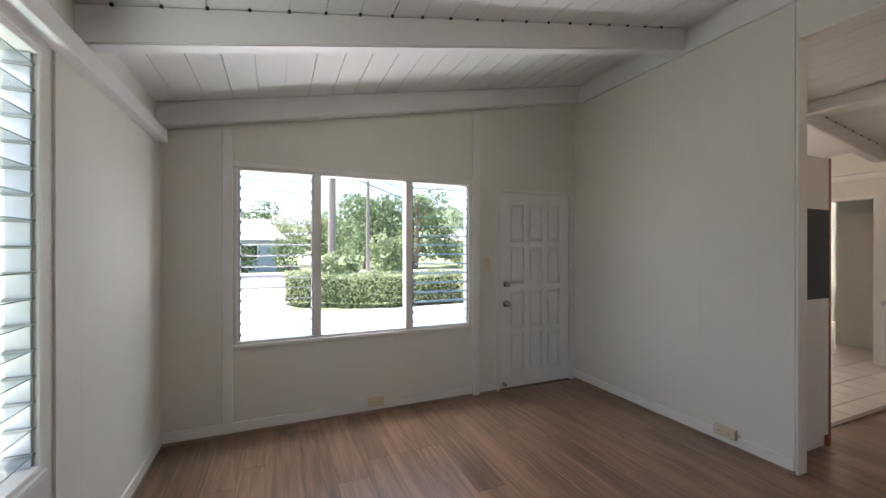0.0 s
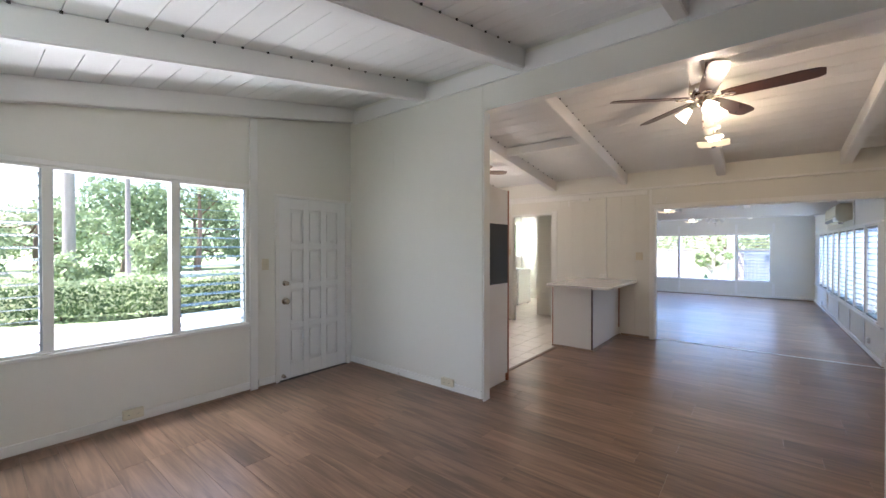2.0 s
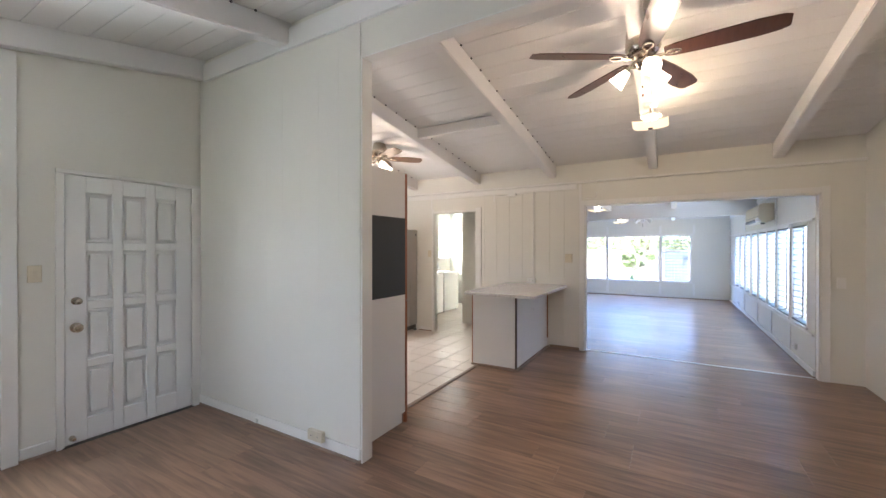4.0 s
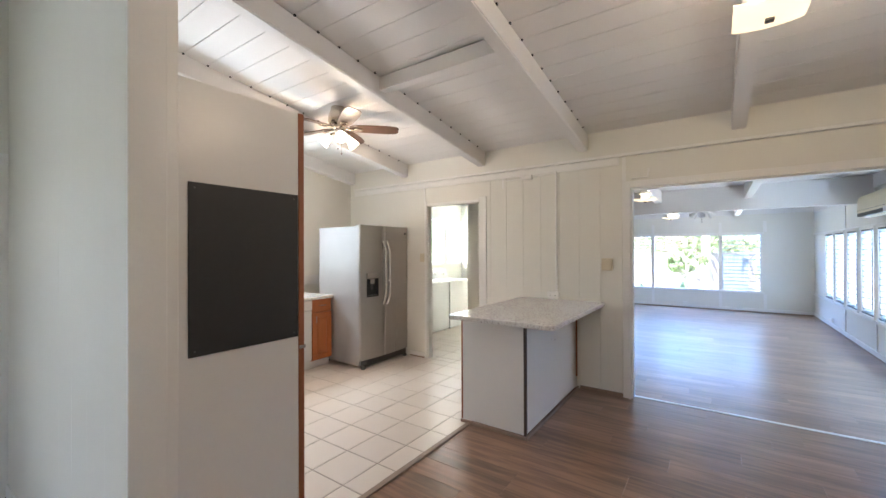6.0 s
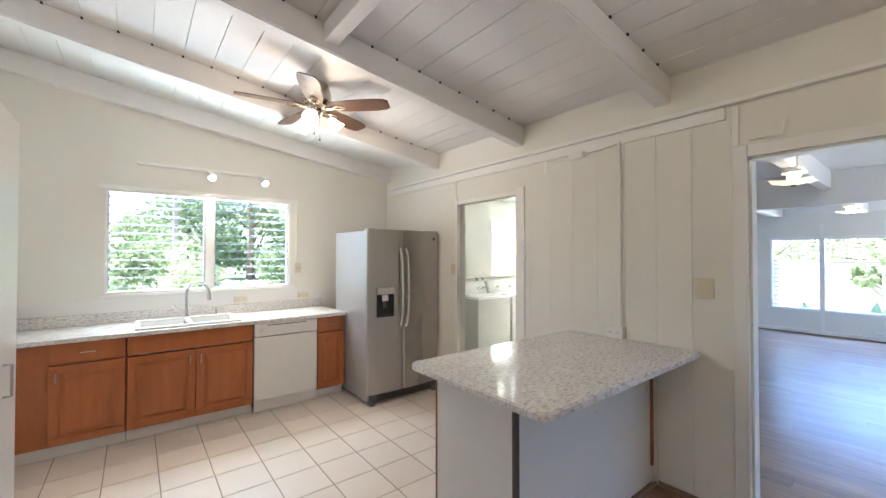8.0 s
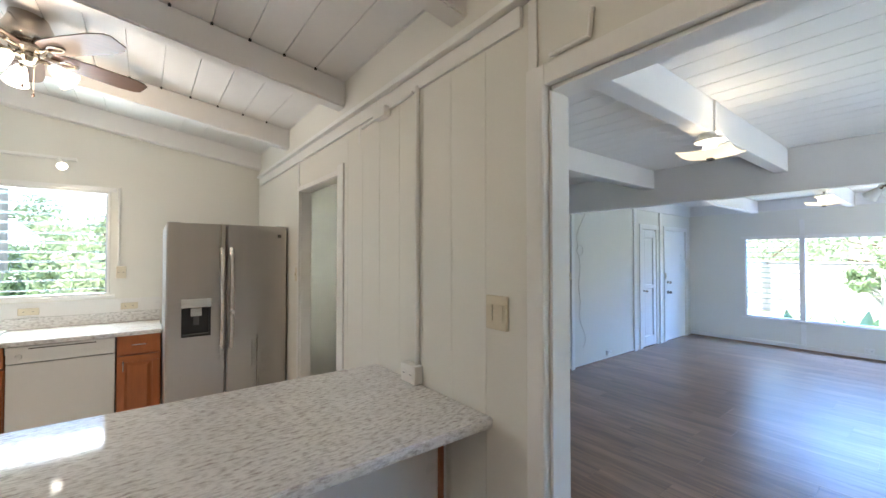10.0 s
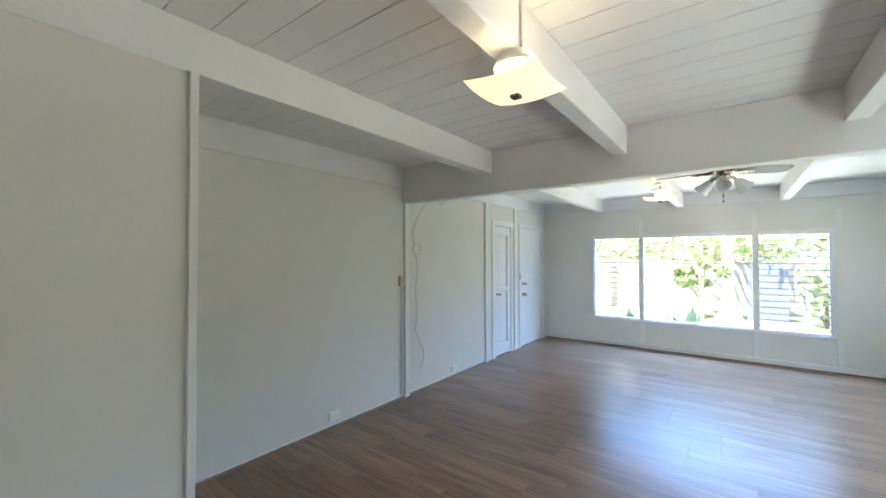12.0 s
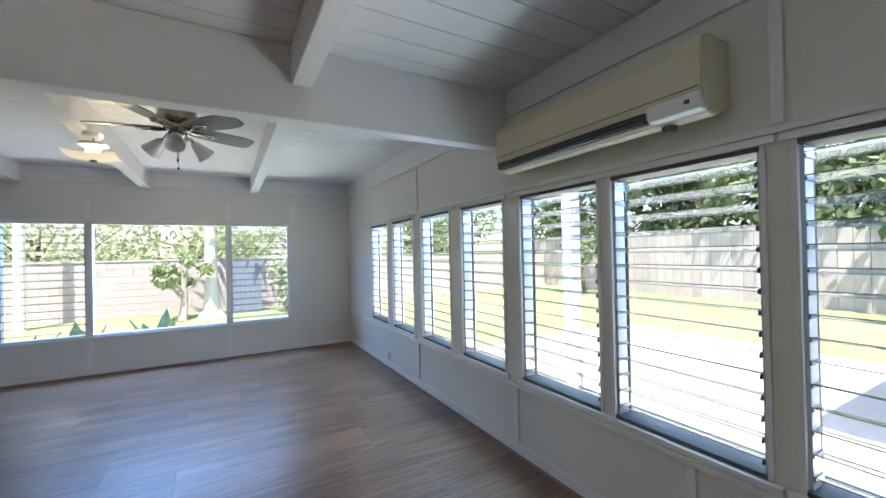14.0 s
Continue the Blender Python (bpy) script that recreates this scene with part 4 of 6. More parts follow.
def fridge_door(x0, x1, hole=None):
    """A gently bowed door; hole is (x0, x1, z0, z1)."""
    bm = bmesh.new()
    xs = sorted({x0, x1, x0 + 0.012, x1 - 0.012, *[x0 + (x1 - x0) * i / 10 for i in range(1, 10)], *(hole[:2] if hole else ())})
    zs = sorted({0.115, 1.80, *(hole[2:] if hole else ())})
    f = lambda x: fy + 0.02 + 0.03 * ((x - (fx0 + fx1) / 2) / 0.45) ** 2 + (0.012 if x in (x0, x1) else 0)
    fv = {(i, j): bm.verts.new((x, f(x), z)) for i, x in enumerate(xs) for j, z in enumerate(zs)}
    bv = {(i, j): bm.verts.new((x, fy + 0.074, z)) for i, x in enumerate(xs) for j, z in enumerate(zs)}
    n, m = len(xs), len(zs)
    skip = lambda i, j: hole and hole[0] <= (xs[i] + xs[i + 1]) / 2 <= hole[1] and hole[2] <= (zs[j] + zs[j + 1]) / 2 <= hole[3]
    for i in range(n - 1):
        for j in range(m - 1):
            if not skip(i, j):
                bm.faces.new((fv[i, j], fv[i + 1, j], fv[i + 1, j + 1], fv[i, j + 1]))
            bm.faces.new((bv[i, j], bv[i, j + 1], bv[i + 1, j + 1], bv[i + 1, j]))
        for j in (0, m - 1):
            bm.faces.new((fv[i, j], bv[i, j], bv[i + 1, j], fv[i + 1, j]))
    for j in range(m - 1):
        for i in (0, n - 1):
            bm.faces.new((fv[i, j], fv[i, j + 1], bv[i, j + 1], bv[i, j]))
    bmesh.ops.recalc_face_normals(bm, faces=bm.faces[:])
    return bm


dl = part("door", fridge_door(fx0, mid - 0.004, (5.885, 6.085, 0.895, 1.125)), STEEL, fr, smooth=True)
dr = part("door", fridge_door(mid + 0.004, fx1), STEEL, fr, smooth=True)
bm = box(5.885, 6.085, fy + 0.069, fy + 0.0735, 0.895, 1.125)
for s in ((5.885, 5.895, fy + 0.03, fy + 0.069, 0.895, 1.125), (6.075, 6.085, fy + 0.03, fy + 0.069, 0.895, 1.125), (5.895, 6.075, fy + 0.03, fy + 0.069, 0.895, 0.91)):
    box(*s, 0, bm)
disp = part("dispenser_recess", bm, BLACK, dl, "black dispenser recess")
part("dispenser_panel", box(5.88, 6.09, fy + 0.012, fy + 0.066, 1.126, 1.20, 0.005), HANDLE, dl, "silver control panel")
part("dispenser_nozzle", box(5.945, 6.025, fy + 0.035, fy + 0.068, 1.055, 1.123, 0.006), HANDLE, dl)
part("paddle", box(5.965, 6.005, fy + 0.045, fy + 0.055, 0.985, 1.053, 0.003), DARKGREY, dl)
part("drip_tray", box(5.90, 6.07, fy + 0.022, fy + 0.06, 0.911, 0.917, 0.001), DARKGREY, dl)
for d, x in ((dl, mid - 0.035), (dr, mid + 0.035)):
    pts = [(x, fy + 0.022 - 0.045 * min(1, 6 * s * (1 - s) + 0.15) * 1.1, 0.78 + 0.82 * s) for s in [i / 14 for i in range(15)]]
    part("handle", tube([(x, fy + 0.022, 0.78)] + pts[1:-1] + [(x, fy + 0.022, 1.60)], 0.018, 12), HANDLE, d, "curved satin steel bar handle", True)
part("badge", box(6.60, 6.63, fy + 0.034, fy + 0.041, 1.70, 1.73, 0.001), DARKGREY, dr)
kg = part("grille", box(fx0 + 0.03, fx1 - 0.03, fy + 0.06, fy + 0.085, 0.03, 0.105, 0.003), DARKGREY, fr)
for i in range(4):
    part("slot", box(fx0 + 0.12, fx1 - 0.12, fy + 0.056, fy + 0.0605, 0.042 + i * 0.015, 0.048 + i * 0.015), BLACK, kg)
for x in (fx0 + 0.06, fx1 - 0.06):
    part("foot", lathe([(0.001, 0), (0.03, 0), (0.03, 0.02), (0.015, 0.05), (0.001, 0.052)], (x, fy + 0.06, 0.004), 14), DARKGREY, fr)
    part("foot", lathe([(0.001, 0), (0.03, 0), (0.03, 0.02), (0.015, 0.05), (0.001, 0.052)], (x, 4.6, 0.004), 14), DARKGREY, fr)
for x in (fx0 + 0.05, fx1 - 0.05):
    part("hinge_cover", box(x - 0.04, x + 0.04, fy + 0.05, fy + 0.15, 1.786, 1.806, 0.005), STEELSIDE, fr)

# peninsula
pn = thing("peninsula_cabinet", (6.0, 1.86, 0), "white panelled peninsula base with dark corner strips", "cabinet")
part("body", box(5.312, X2 - 0.011, 1.556, 2.12, 0.04, 0.898), MELAMINE, pn)
part("end_panel", box(5.30, 5.3115, 1.556, 2.115, 0.03, 0.898, 0.001), MELAMINE, pn)
part("front_panel", box(5.33, 6.64, 1.545, 1.5555, 0.03, 0.898, 0.001), MELAMINE, pn)
part("corner_strip", box(5.296, 5.328, 1.537, 1.555, 0.0, 0.898, 0.002), STRIPD, pn, "dark brown corner strip")
part("corner_strip", box(5.296, 5.3115, 2.116, 2.128, 0.03, 0.898, 0.001), STRIPW, pn, "reddish brown edge strip")
part("wall_strip", box(6.64, 6.665, 1.532, 1.5445, 0.14, 0.898, 0.002), STRIPW, pn, "reddish brown wooden strip")
part("filler", box(6.6405, X2 - 0.011, 1.5455, 1.5555, 0.03, 0.898, 0.001), MELAMINE, pn)
part("shoe_moulding", box(5.285, X2 - 0.013, 1.522, 1.5365, 0.0, 0.028, 0.003), SHOE, pn, "brown shoe moulding")
part("shoe_moulding", box(5.283, 5.2955, 1.537, 2.13, 0.0, 0.028, 0.003), SHOE, pn, "brown shoe moulding")
pt = thing("granite_countertop", (6.0, 1.75, 0.90), "polished grey speckled granite peninsula top with clipped corner", "countertop")
bm = bmesh.new()
outline = [(5.15, 1.30), (5.19, 1.26), (X2 - 0.011, 1.26), (X2 - 0.011, 2.18), (5.18, 2.18), (5.15, 2.15)]
lo, hi = [bm.verts.new((x, y, 0.90)) for x, y in outline], [bm.verts.new((x, y, 0.938)) for x, y in outline]
bm.faces.new(lo[::-1]), bm.faces.new(hi)
for i in range(len(lo)):
    bm.faces.new((lo[i], lo[(i + 1) % len(lo)], hi[(i + 1) % len(lo)], hi[i]))
bmesh.ops.bevel(bm, geom=bm.edges[:], offset=0.006, segments=3, affect="EDGES")
part("slab_top", bm, GRANITE, pt, smooth=True)


# washing machines
def laundry_machine(name, x, label, dial_x):
    w = thing(name, (x + 0.34, 4.72, 0.004), label, name.replace("_", " "))
    part("body", box(x, x + 0.68, 4.40, 5.04, 0.024, 0.90, 0.012), ENAMEL, w)
    part("lid", box(x + 0.04, x + 0.64, 4.42, 4.86, 0.9005, 0.915, 0.006), ENAMEL, w)
    bm = hexa([(x + 0.005, 4.89, 0.901), (x + 0.675, 4.89, 0.901), (x + 0.675, 5.04, 0.901), (x + 0.005, 5.04, 0.901)],
              [(x + 0.005, 4.96, 1.10), (x + 0.675, 4.96, 1.10), (x + 0.675, 5.04, 1.10), (x + 0.005, 5.04, 1.10)])
    bmesh.ops.bevel(bm, geom=bm.edges[:], offset=0.012, segments=2, affect="EDGES")
    c = part("console", bm, ENAMEL, w)
    for dx in dial_x:
        part("dial", lathe([(0.001, 0), (0.028, 0), (0.024, -0.03), (0.001, -0.032)], (x + dx, 4.925, 1.0), 16, "y"), HANDLE, c, smooth=True)
    for dx in (0.06, 0.62):
        for y in (4.46, 4.98):
            part("foot", lathe([(0.001, 0), (0.02, 0), (0.02, 0.02), (0.001, 0.021)], (x + dx, y, 0.004), 10), DARKGREY, w)


laundry_machine("washing_machine", 7.78, "white top-loading washing machine", (0.12, 0.5, 0.6))
laundry_machine("clothes_dryer", 8.50, "white clothes dryer beside the washing machine", (0.2, 0.5))
pp = thing("water_pipe", (8.2, 5.06, 1.14), "cream pipe run with grey taps behind the machines", "pipe")
part("pipe", tube([(7.7, 5.07, 1.15), (9.2, 5.07, 1.15)], 0.014), CREAM, pp)
for x in (8.35, 8.48):
    part("tap", tube([(x, 5.07, 1.15), (x, 5.03, 1.15), (x, 5.02, 1.11)], 0.011), DARKGREY, pp)


# ---------------------------------------------------------------- wall plates, boxes, conduits
def plate(name, x, y, z, face, w, h, d, label, cat, marks="switch", mat=None):
    """A plate or box on a wall; face names the way it looks: -x, +x, -y, +y."""
    s = 1 if face[0] == "+" else -1
    t = thing(name, (x, y, z - h / 2), label, cat)
    ends = lambda a, k0, k1: sorted((a + s * k0, a + s * k1))
    def slab(u0, u1, k0, k1, z0, z1, bev):
        e = ends(x, k0, k1) if face[1] == "x" else ends(y, k0, k1)
        return box(e[0], e[1], y + u0, y + u1, z0, z1, bev) if face[1] == "x" else box(x + u0, x + u1, e[0], e[1], z0, z1, bev)
    part("plate", slab(-w / 2, w / 2, 0.0005, d, z - h / 2, z + h / 2, min(0.004, d * 0.4)), mat or CREAM, t)
    if marks == "switch":
        part("toggle", slab(-0.006, 0.006, d, d + 0.012, z - 0.012, z + 0.012, 0.002), mat or CREAM, t)
    if marks == "rocker":
        for u in (-w / 4, w / 4):
            part("rocker", slab(u - 0.012, u + 0.012, d, d + 0.004, z - 0.03, z + 0.03, 0.002), mat or CREAM, t)
    if marks == "outlet":
        for u in (-w * 0.23, w * 0.23):
            part("socket", slab(u - 0.016, u + 0.016, d, d + 0.003, z - 0.015, z + 0.015, 0.001), mat or CREAM, t)
            part("slot", slab(u - 0.007, u + 0.007, d + 0.003, d + 0.0038, z - 0.002, z + 0.002, 0), DARKGREY, t)
    return t


plate("light_switch", 1.745, YF, 1.30, "-y", 0.075, 0.12, 0.012, "cream double light switch beside the front door", "light switch", "rocker")
plate("wall_outlet", 0.605, YF - BT, 0.10, "-y", 0.14, 0.078, 0.04, "cream surface outlet box on the baseboard", "outlet", "outlet", CREAM)
plate("wall_outlet", XP - BT, 2.19, 0.105, "-x", 0.15, 0.075, 0.035, "cream surface outlet box on the baseboard", "outlet", "outlet", CREAM)
plate("wall_outlet", XP - BT, 2.92, 0.045, "-x", 0.035, 0.03, 0.02, "small white cable outlet on the baseboard", "outlet", "", TRIM)
plate("light_switch", X2 - 0.009, 1.235, 1.33, "-x", 0.105, 0.125, 0.016, "cream double switch plate beside the opening", "light switch", "rocker")
plate("light_switch", X2, -1.66, 1.10, "-x", 0.075, 0.12, 0.014, "white switch plate on the dining wall", "light switch", "switch", TRIM)
plate("wall_outlet", X2 - 0.009, 1.79, 0.982, "-x", 0.125, 0.085, 0.045, "white outlet box standing on the granite top", "outlet", "outlet", TRIM)
plate("light_switch", X2, 3.65, 1.38, "-x", 0.07, 0.115, 0.012, "cream light switch beside the laundry door", "light switch", "switch")
plate("wall_outlet", 5.475, YK, 1.38, "-y", 0.075, 0.115, 0.014, "cream outlet plate beside the kitchen window", "outlet", "outlet")
plate("wall_outlet", 4.86, YK - 0.008, 1.055, "-y", 0.13, 0.06, 0.02, "cream outlet above the worktop", "outlet", "outlet")
plate("wall_outlet", 5.54, YK - 0.008, 1.055, "-y", 0.13, 0.06, 0.02, "cream outlet above the worktop", "outlet", "outlet")
plate("wall_outlet", 9.30, YN, 0.11, "-y", 0.11, 0.07, 0.035, "cream surface outlet box near the floor", "outlet", "outlet", TRIM)
plate("wall_outlet", 11.16, YN, 0.10, "-y", 0.11, 0.07, 0.035, "cream surface outlet box near the floor", "outlet", "outlet", TRIM)
plate("wall_outlet", XE, 0.97, 0.13, "-x", 0.11, 0.07, 0.03, "cream outlet under the wide window", "outlet", "outlet", TRIM)
plate("wall_outlet", 12.58, YS, 0.15, "+y", 0.11, 0.07, 0.03, "white outlet under the louvre windows", "outlet", "outlet", TRIM)
plate("wall_outlet", 7.55, YS, 0.20, "+y", 0.11, 0.07, 0.03, "white outlet under the louvre windows", "outlet", "outlet", TRIM)
plate("junction_box", 10.175, YN, 1.265, "-y", 0.07, 0.11, 0.035, "cream switch box beside the girder post", "junction box", "switch", CREAM)
plate("light_switch", 13.075, YN - 0.016, 1.18, "-y", 0.05, 0.11, 0.012, "cream switch beside the flush door", "light switch", "switch")
plate("junction_box", X2 - 0.009, 2.10, 2.315, "-x", 0.13, 0.05, 0.04, "white junction box under the ledge", "junction box", "", TRIM)


def raceway(points, label, r=0.009):
    c = thing("cable_conduit", points[0], label, "conduit")
    part("channel", tube(points, r, 8), TRIM, c)


raceway([(X2 - 0.019, 1.76, 1.026), (X2 - 0.019, 1.76, 2.35)], "white cable conduit rising from the outlet", 0.012)
raceway([(X2 - 0.019, 1.80, 2.335), (X2 - 0.019, 2.03, 2.325)], "white cable conduit under the ledge")
raceway([(X2 - 0.019, 2.17, 2.315), (X2 - 0.019, 2.36, 2.305)], "white cable conduit under the ledge")
raceway([(X2 - 0.011, 1.00, 2.19), (X2 - 0.011, 0.86, 2.19), (X2 - 0.011, 0.85, 2.27)], "white cable conduit over the opening")
raceway([(10.19, YN - 0.012, 0.05), (10.19, YN - 0.012, 1.21)], "cream cable conduit beside the post")
raceway([(5.455, YK - 0.01, 1.45), (5.455, YK - 0.01, 2.19)], "white cable conduit beside the kitchen window", 0.01)

cb = thing("loose_cable", (10.45, YN - 0.01, 0.3), "loose white television cable hanging down the wall", "cable")
pts = [(10.62, YN - 0.02, 2.26), (10.55, YN - 0.015, 2.1), (10.42, YN - 0.012, 1.93), (10.36, YN - 0.012, 1.80), (10.40, YN - 0.012, 1.66)]
pts += [(10.44 + 0.075 * math.cos(a), YN - 0.012, 1.62 + 0.07 * math.sin(a)) for a in [math.pi + 2 * math.pi * k / 12 for k in range(13)]]
pts += [(10.43 + 0.02 * math.sin(k * 1.3), YN - 0.01, 1.5 - k * 0.1) for k in range(9)]
pts += [(10.47, YN - 0.01, 0.58), (10.55, YN - 0.012, 0.45), (10.56, YN - 0.012, 0.34), (10.50, YN - 0.012, 0.26)]
part("cord", tube(pts, 0.0035, 6), WIRE, cb, smooth=True)
cb2 = thing("loose_cable", (10.9, YN - 0.02, 2.2), "short loop of loose white cable under the beam", "cable")
part("cord", tube([(10.75, YN - 0.03, 2.29), (10.82, YN - 0.02, 2.2), (10.9, YN - 0.02, 2.16), (10.96, YN - 0.02, 2.22), (10.9, YN - 0.02, 2.27)], 0.0035, 6), WIRE, cb2, smooth=True)
# ---------------------------------------------------------------- fans and lamps
def ceiling_fan(name, at, top, r, blade_mat, shade_mat, lit, label, start, droop=0.0, shade_n=3, shade_start=0.4, light=0.0):
    """A five-blade fan: at is the blade hub, top the ceiling above it."""
    x, y, z = at
    f = thing(name, (x, y, top), label, "ceiling fan")
    h = top - z
    part("housing", lathe([(0.001, h), (0.085, h), (0.088, h - 0.03), (0.11, h * 0.6), (0.115, 0.06), (0.10, 0.035), (0.001, 0.03)], at, 28), NICKEL, f, "brushed nickel motor housing", True)
    part("flywheel", lathe([(0.001, 0.03), (0.075, 0.03), (0.08, 0.0), (0.06, -0.02), (0.001, -0.02)], at, 24), NICKEL, f, smooth=True)
    for k in range(5):
        a = start + 2 * math.pi * k / 5
        ca, sa = math.cos(a), math.sin(a)
        place = lambda u, v, w: (x + ca * u - sa * v, y + sa * u + ca * v, z + w)
        tilt = 0.21
        bm = bmesh.new()
        prof = [(0.17, 0.045), (0.24, 0.06), (0.45, 0.072), (0.8, 0.078), (0.95, 0.066), (1.0, 0.045)]
        rows = []
        for s, wd in prof:
            u = s * r
            rows.append([[bm.verts.new(place(u, q * wd, -q * wd * tilt + e - droop * s)) for e in (0.0, 0.007)] for q in (-1, 0, 1)])
        for p, q in zip(rows, rows[1:]):
            for i in range(2):
                bm.faces.new((p[i][1], q[i][1], q[i + 1][1], p[i + 1][1]))
                bm.faces.new((p[i][0], p[i + 1][0], q[i + 1][0], q[i][0]))
            for i in (0, 2):
                bm.faces.new((p[i][0], q[i][0], q[i][1], p[i][1]))
        for p in (rows[0], rows[-1]):
            for i in range(2):
                bm.faces.new((p[i][0], p[i][1], p[i + 1][1], p[i + 1][0]))
        bmesh.ops.recalc_face_normals(bm, faces=bm.faces[:])
        b = part("blade", bm, blade_mat, f)
        iron = tube([place(0.06, 0, -0.005), place(0.11, 0, -0.012), place(0.15, 0, -0.008)], 0.011, 8)
        merge(iron, tube([place(0.14 + 0.045 - 0.045 * math.cos(t), 0.03 * math.sin(t), -0.008) for t in [2 * math.pi * i / 14 for i in range(15)]], 0.007, 6))
        part("blade_iron", iron, NICKEL, b, "nickel blade bracket", True)
    part("light_fitter", lathe([(0.001, -0.02), (0.05, -0.02), (0.055, -0.045), (0.035, -0.075), (0.001, -0.08)], at, 20), NICKEL, f, smooth=True)
    for k in range(shade_n):
        a = shade_start + 2 * math.pi * k / shade_n
        d = Vector((math.cos(a), math.sin(a), 0))
        p0 = Vector(at) + d * 0.03 + Vector((0, 0, -0.055))
        axis_dir = (d * 0.75 + Vector((0, 0, -0.66))).normalized()
        arm = part("lamp_arm", tube([p0, p0 + d * 0.05 + Vector((0, 0, 0.005)), p0 + d * 0.075 + Vector((0, 0, -0.02))], 0.012, 8), NICKEL, f, smooth=True)
        bm = lathe([(0.022, 0), (0.03, 0.015), (0.042, 0.05), (0.05, 0.085), (0.062, 0.115), (0.058, 0.115), (0.045, 0.08), (0.02, 0.01)], (0, 0, 0), 18)
        bmesh.ops.rotate(bm, verts=bm.verts, matrix=Vector((0, 0, 1)).rotation_difference(axis_dir).to_matrix())
        bmesh.ops.translate(bm, verts=bm.verts, vec=p0 + d * 0.07 + Vector((0, 0, -0.015)))
        part("shade", bm, shade_mat, arm, "bell-shaped frosted glass shade", True)
        if lit:
            bm = lathe([(0.001, 0.02), (0.02, 0.03), (0.03, 0.06), (0.025, 0.085), (0.001, 0.095)], (0, 0, 0), 12)
            bmesh.ops.rotate(bm, verts=bm.verts, matrix=Vector((0, 0, 1)).rotation_difference(axis_dir).to_matrix())
            bmesh.ops.translate(bm, verts=bm.verts, vec=p0 + d * 0.07 + Vector((0, 0, -0.015)))
            part("bulb", bm, BULB_ON, arm, "lit bulb", True)
    for dx in (-0.02, 0.025):
        c = part("pull_chain", tube([(x + dx, y, z - 0.075), (x + dx, y, z - 0.22 - dx)], 0.0018, 6), NICKEL, f)
        part("chain_bob", lathe([(0.001, 0), (0.006, -0.006), (0.007, -0.015), (0.001, -0.024)], (x + dx, y, z - 0.22 - dx), 8), BLADE, c)
    if light:
        lamp = new("fan_lamp", bpy.data.lights.new("fan_lamp", "POINT"))
        lamp.data.energy, lamp.data.color, lamp.data.shadow_soft_size = light, (1.0, 0.76, 0.5), 0.06
        lamp.location = (x, y, z - 0.33)
    return f


ceiling_fan("ceiling_fan", (3.92, 0.115, 2.825), ceil12(3.92) + 0.015, 0.79, BLADE, SHADE_ON, True, "dark walnut five-blade ceiling fan with three lit glass shades", radians(-23), shade_start=radians(200), light=4)
ceiling_fan("ceiling_fan", (5.10, 3.47, 2.735), ceil12(5.10) + 0.012, 0.60, BLADE2, SHADE_ON, True, "brown five-blade kitchen ceiling fan with lit glass shades", radians(27), shade_start=radians(235), light=3.5)
ceiling_fan("ceiling_fan", (11.15, 0.53, 2.25), CEIL3, 0.50, BLADE3, SHADE_OFF, False, "grey-brown five-blade ceiling fan with unlit glass shades", radians(8), shade_start=radians(180))


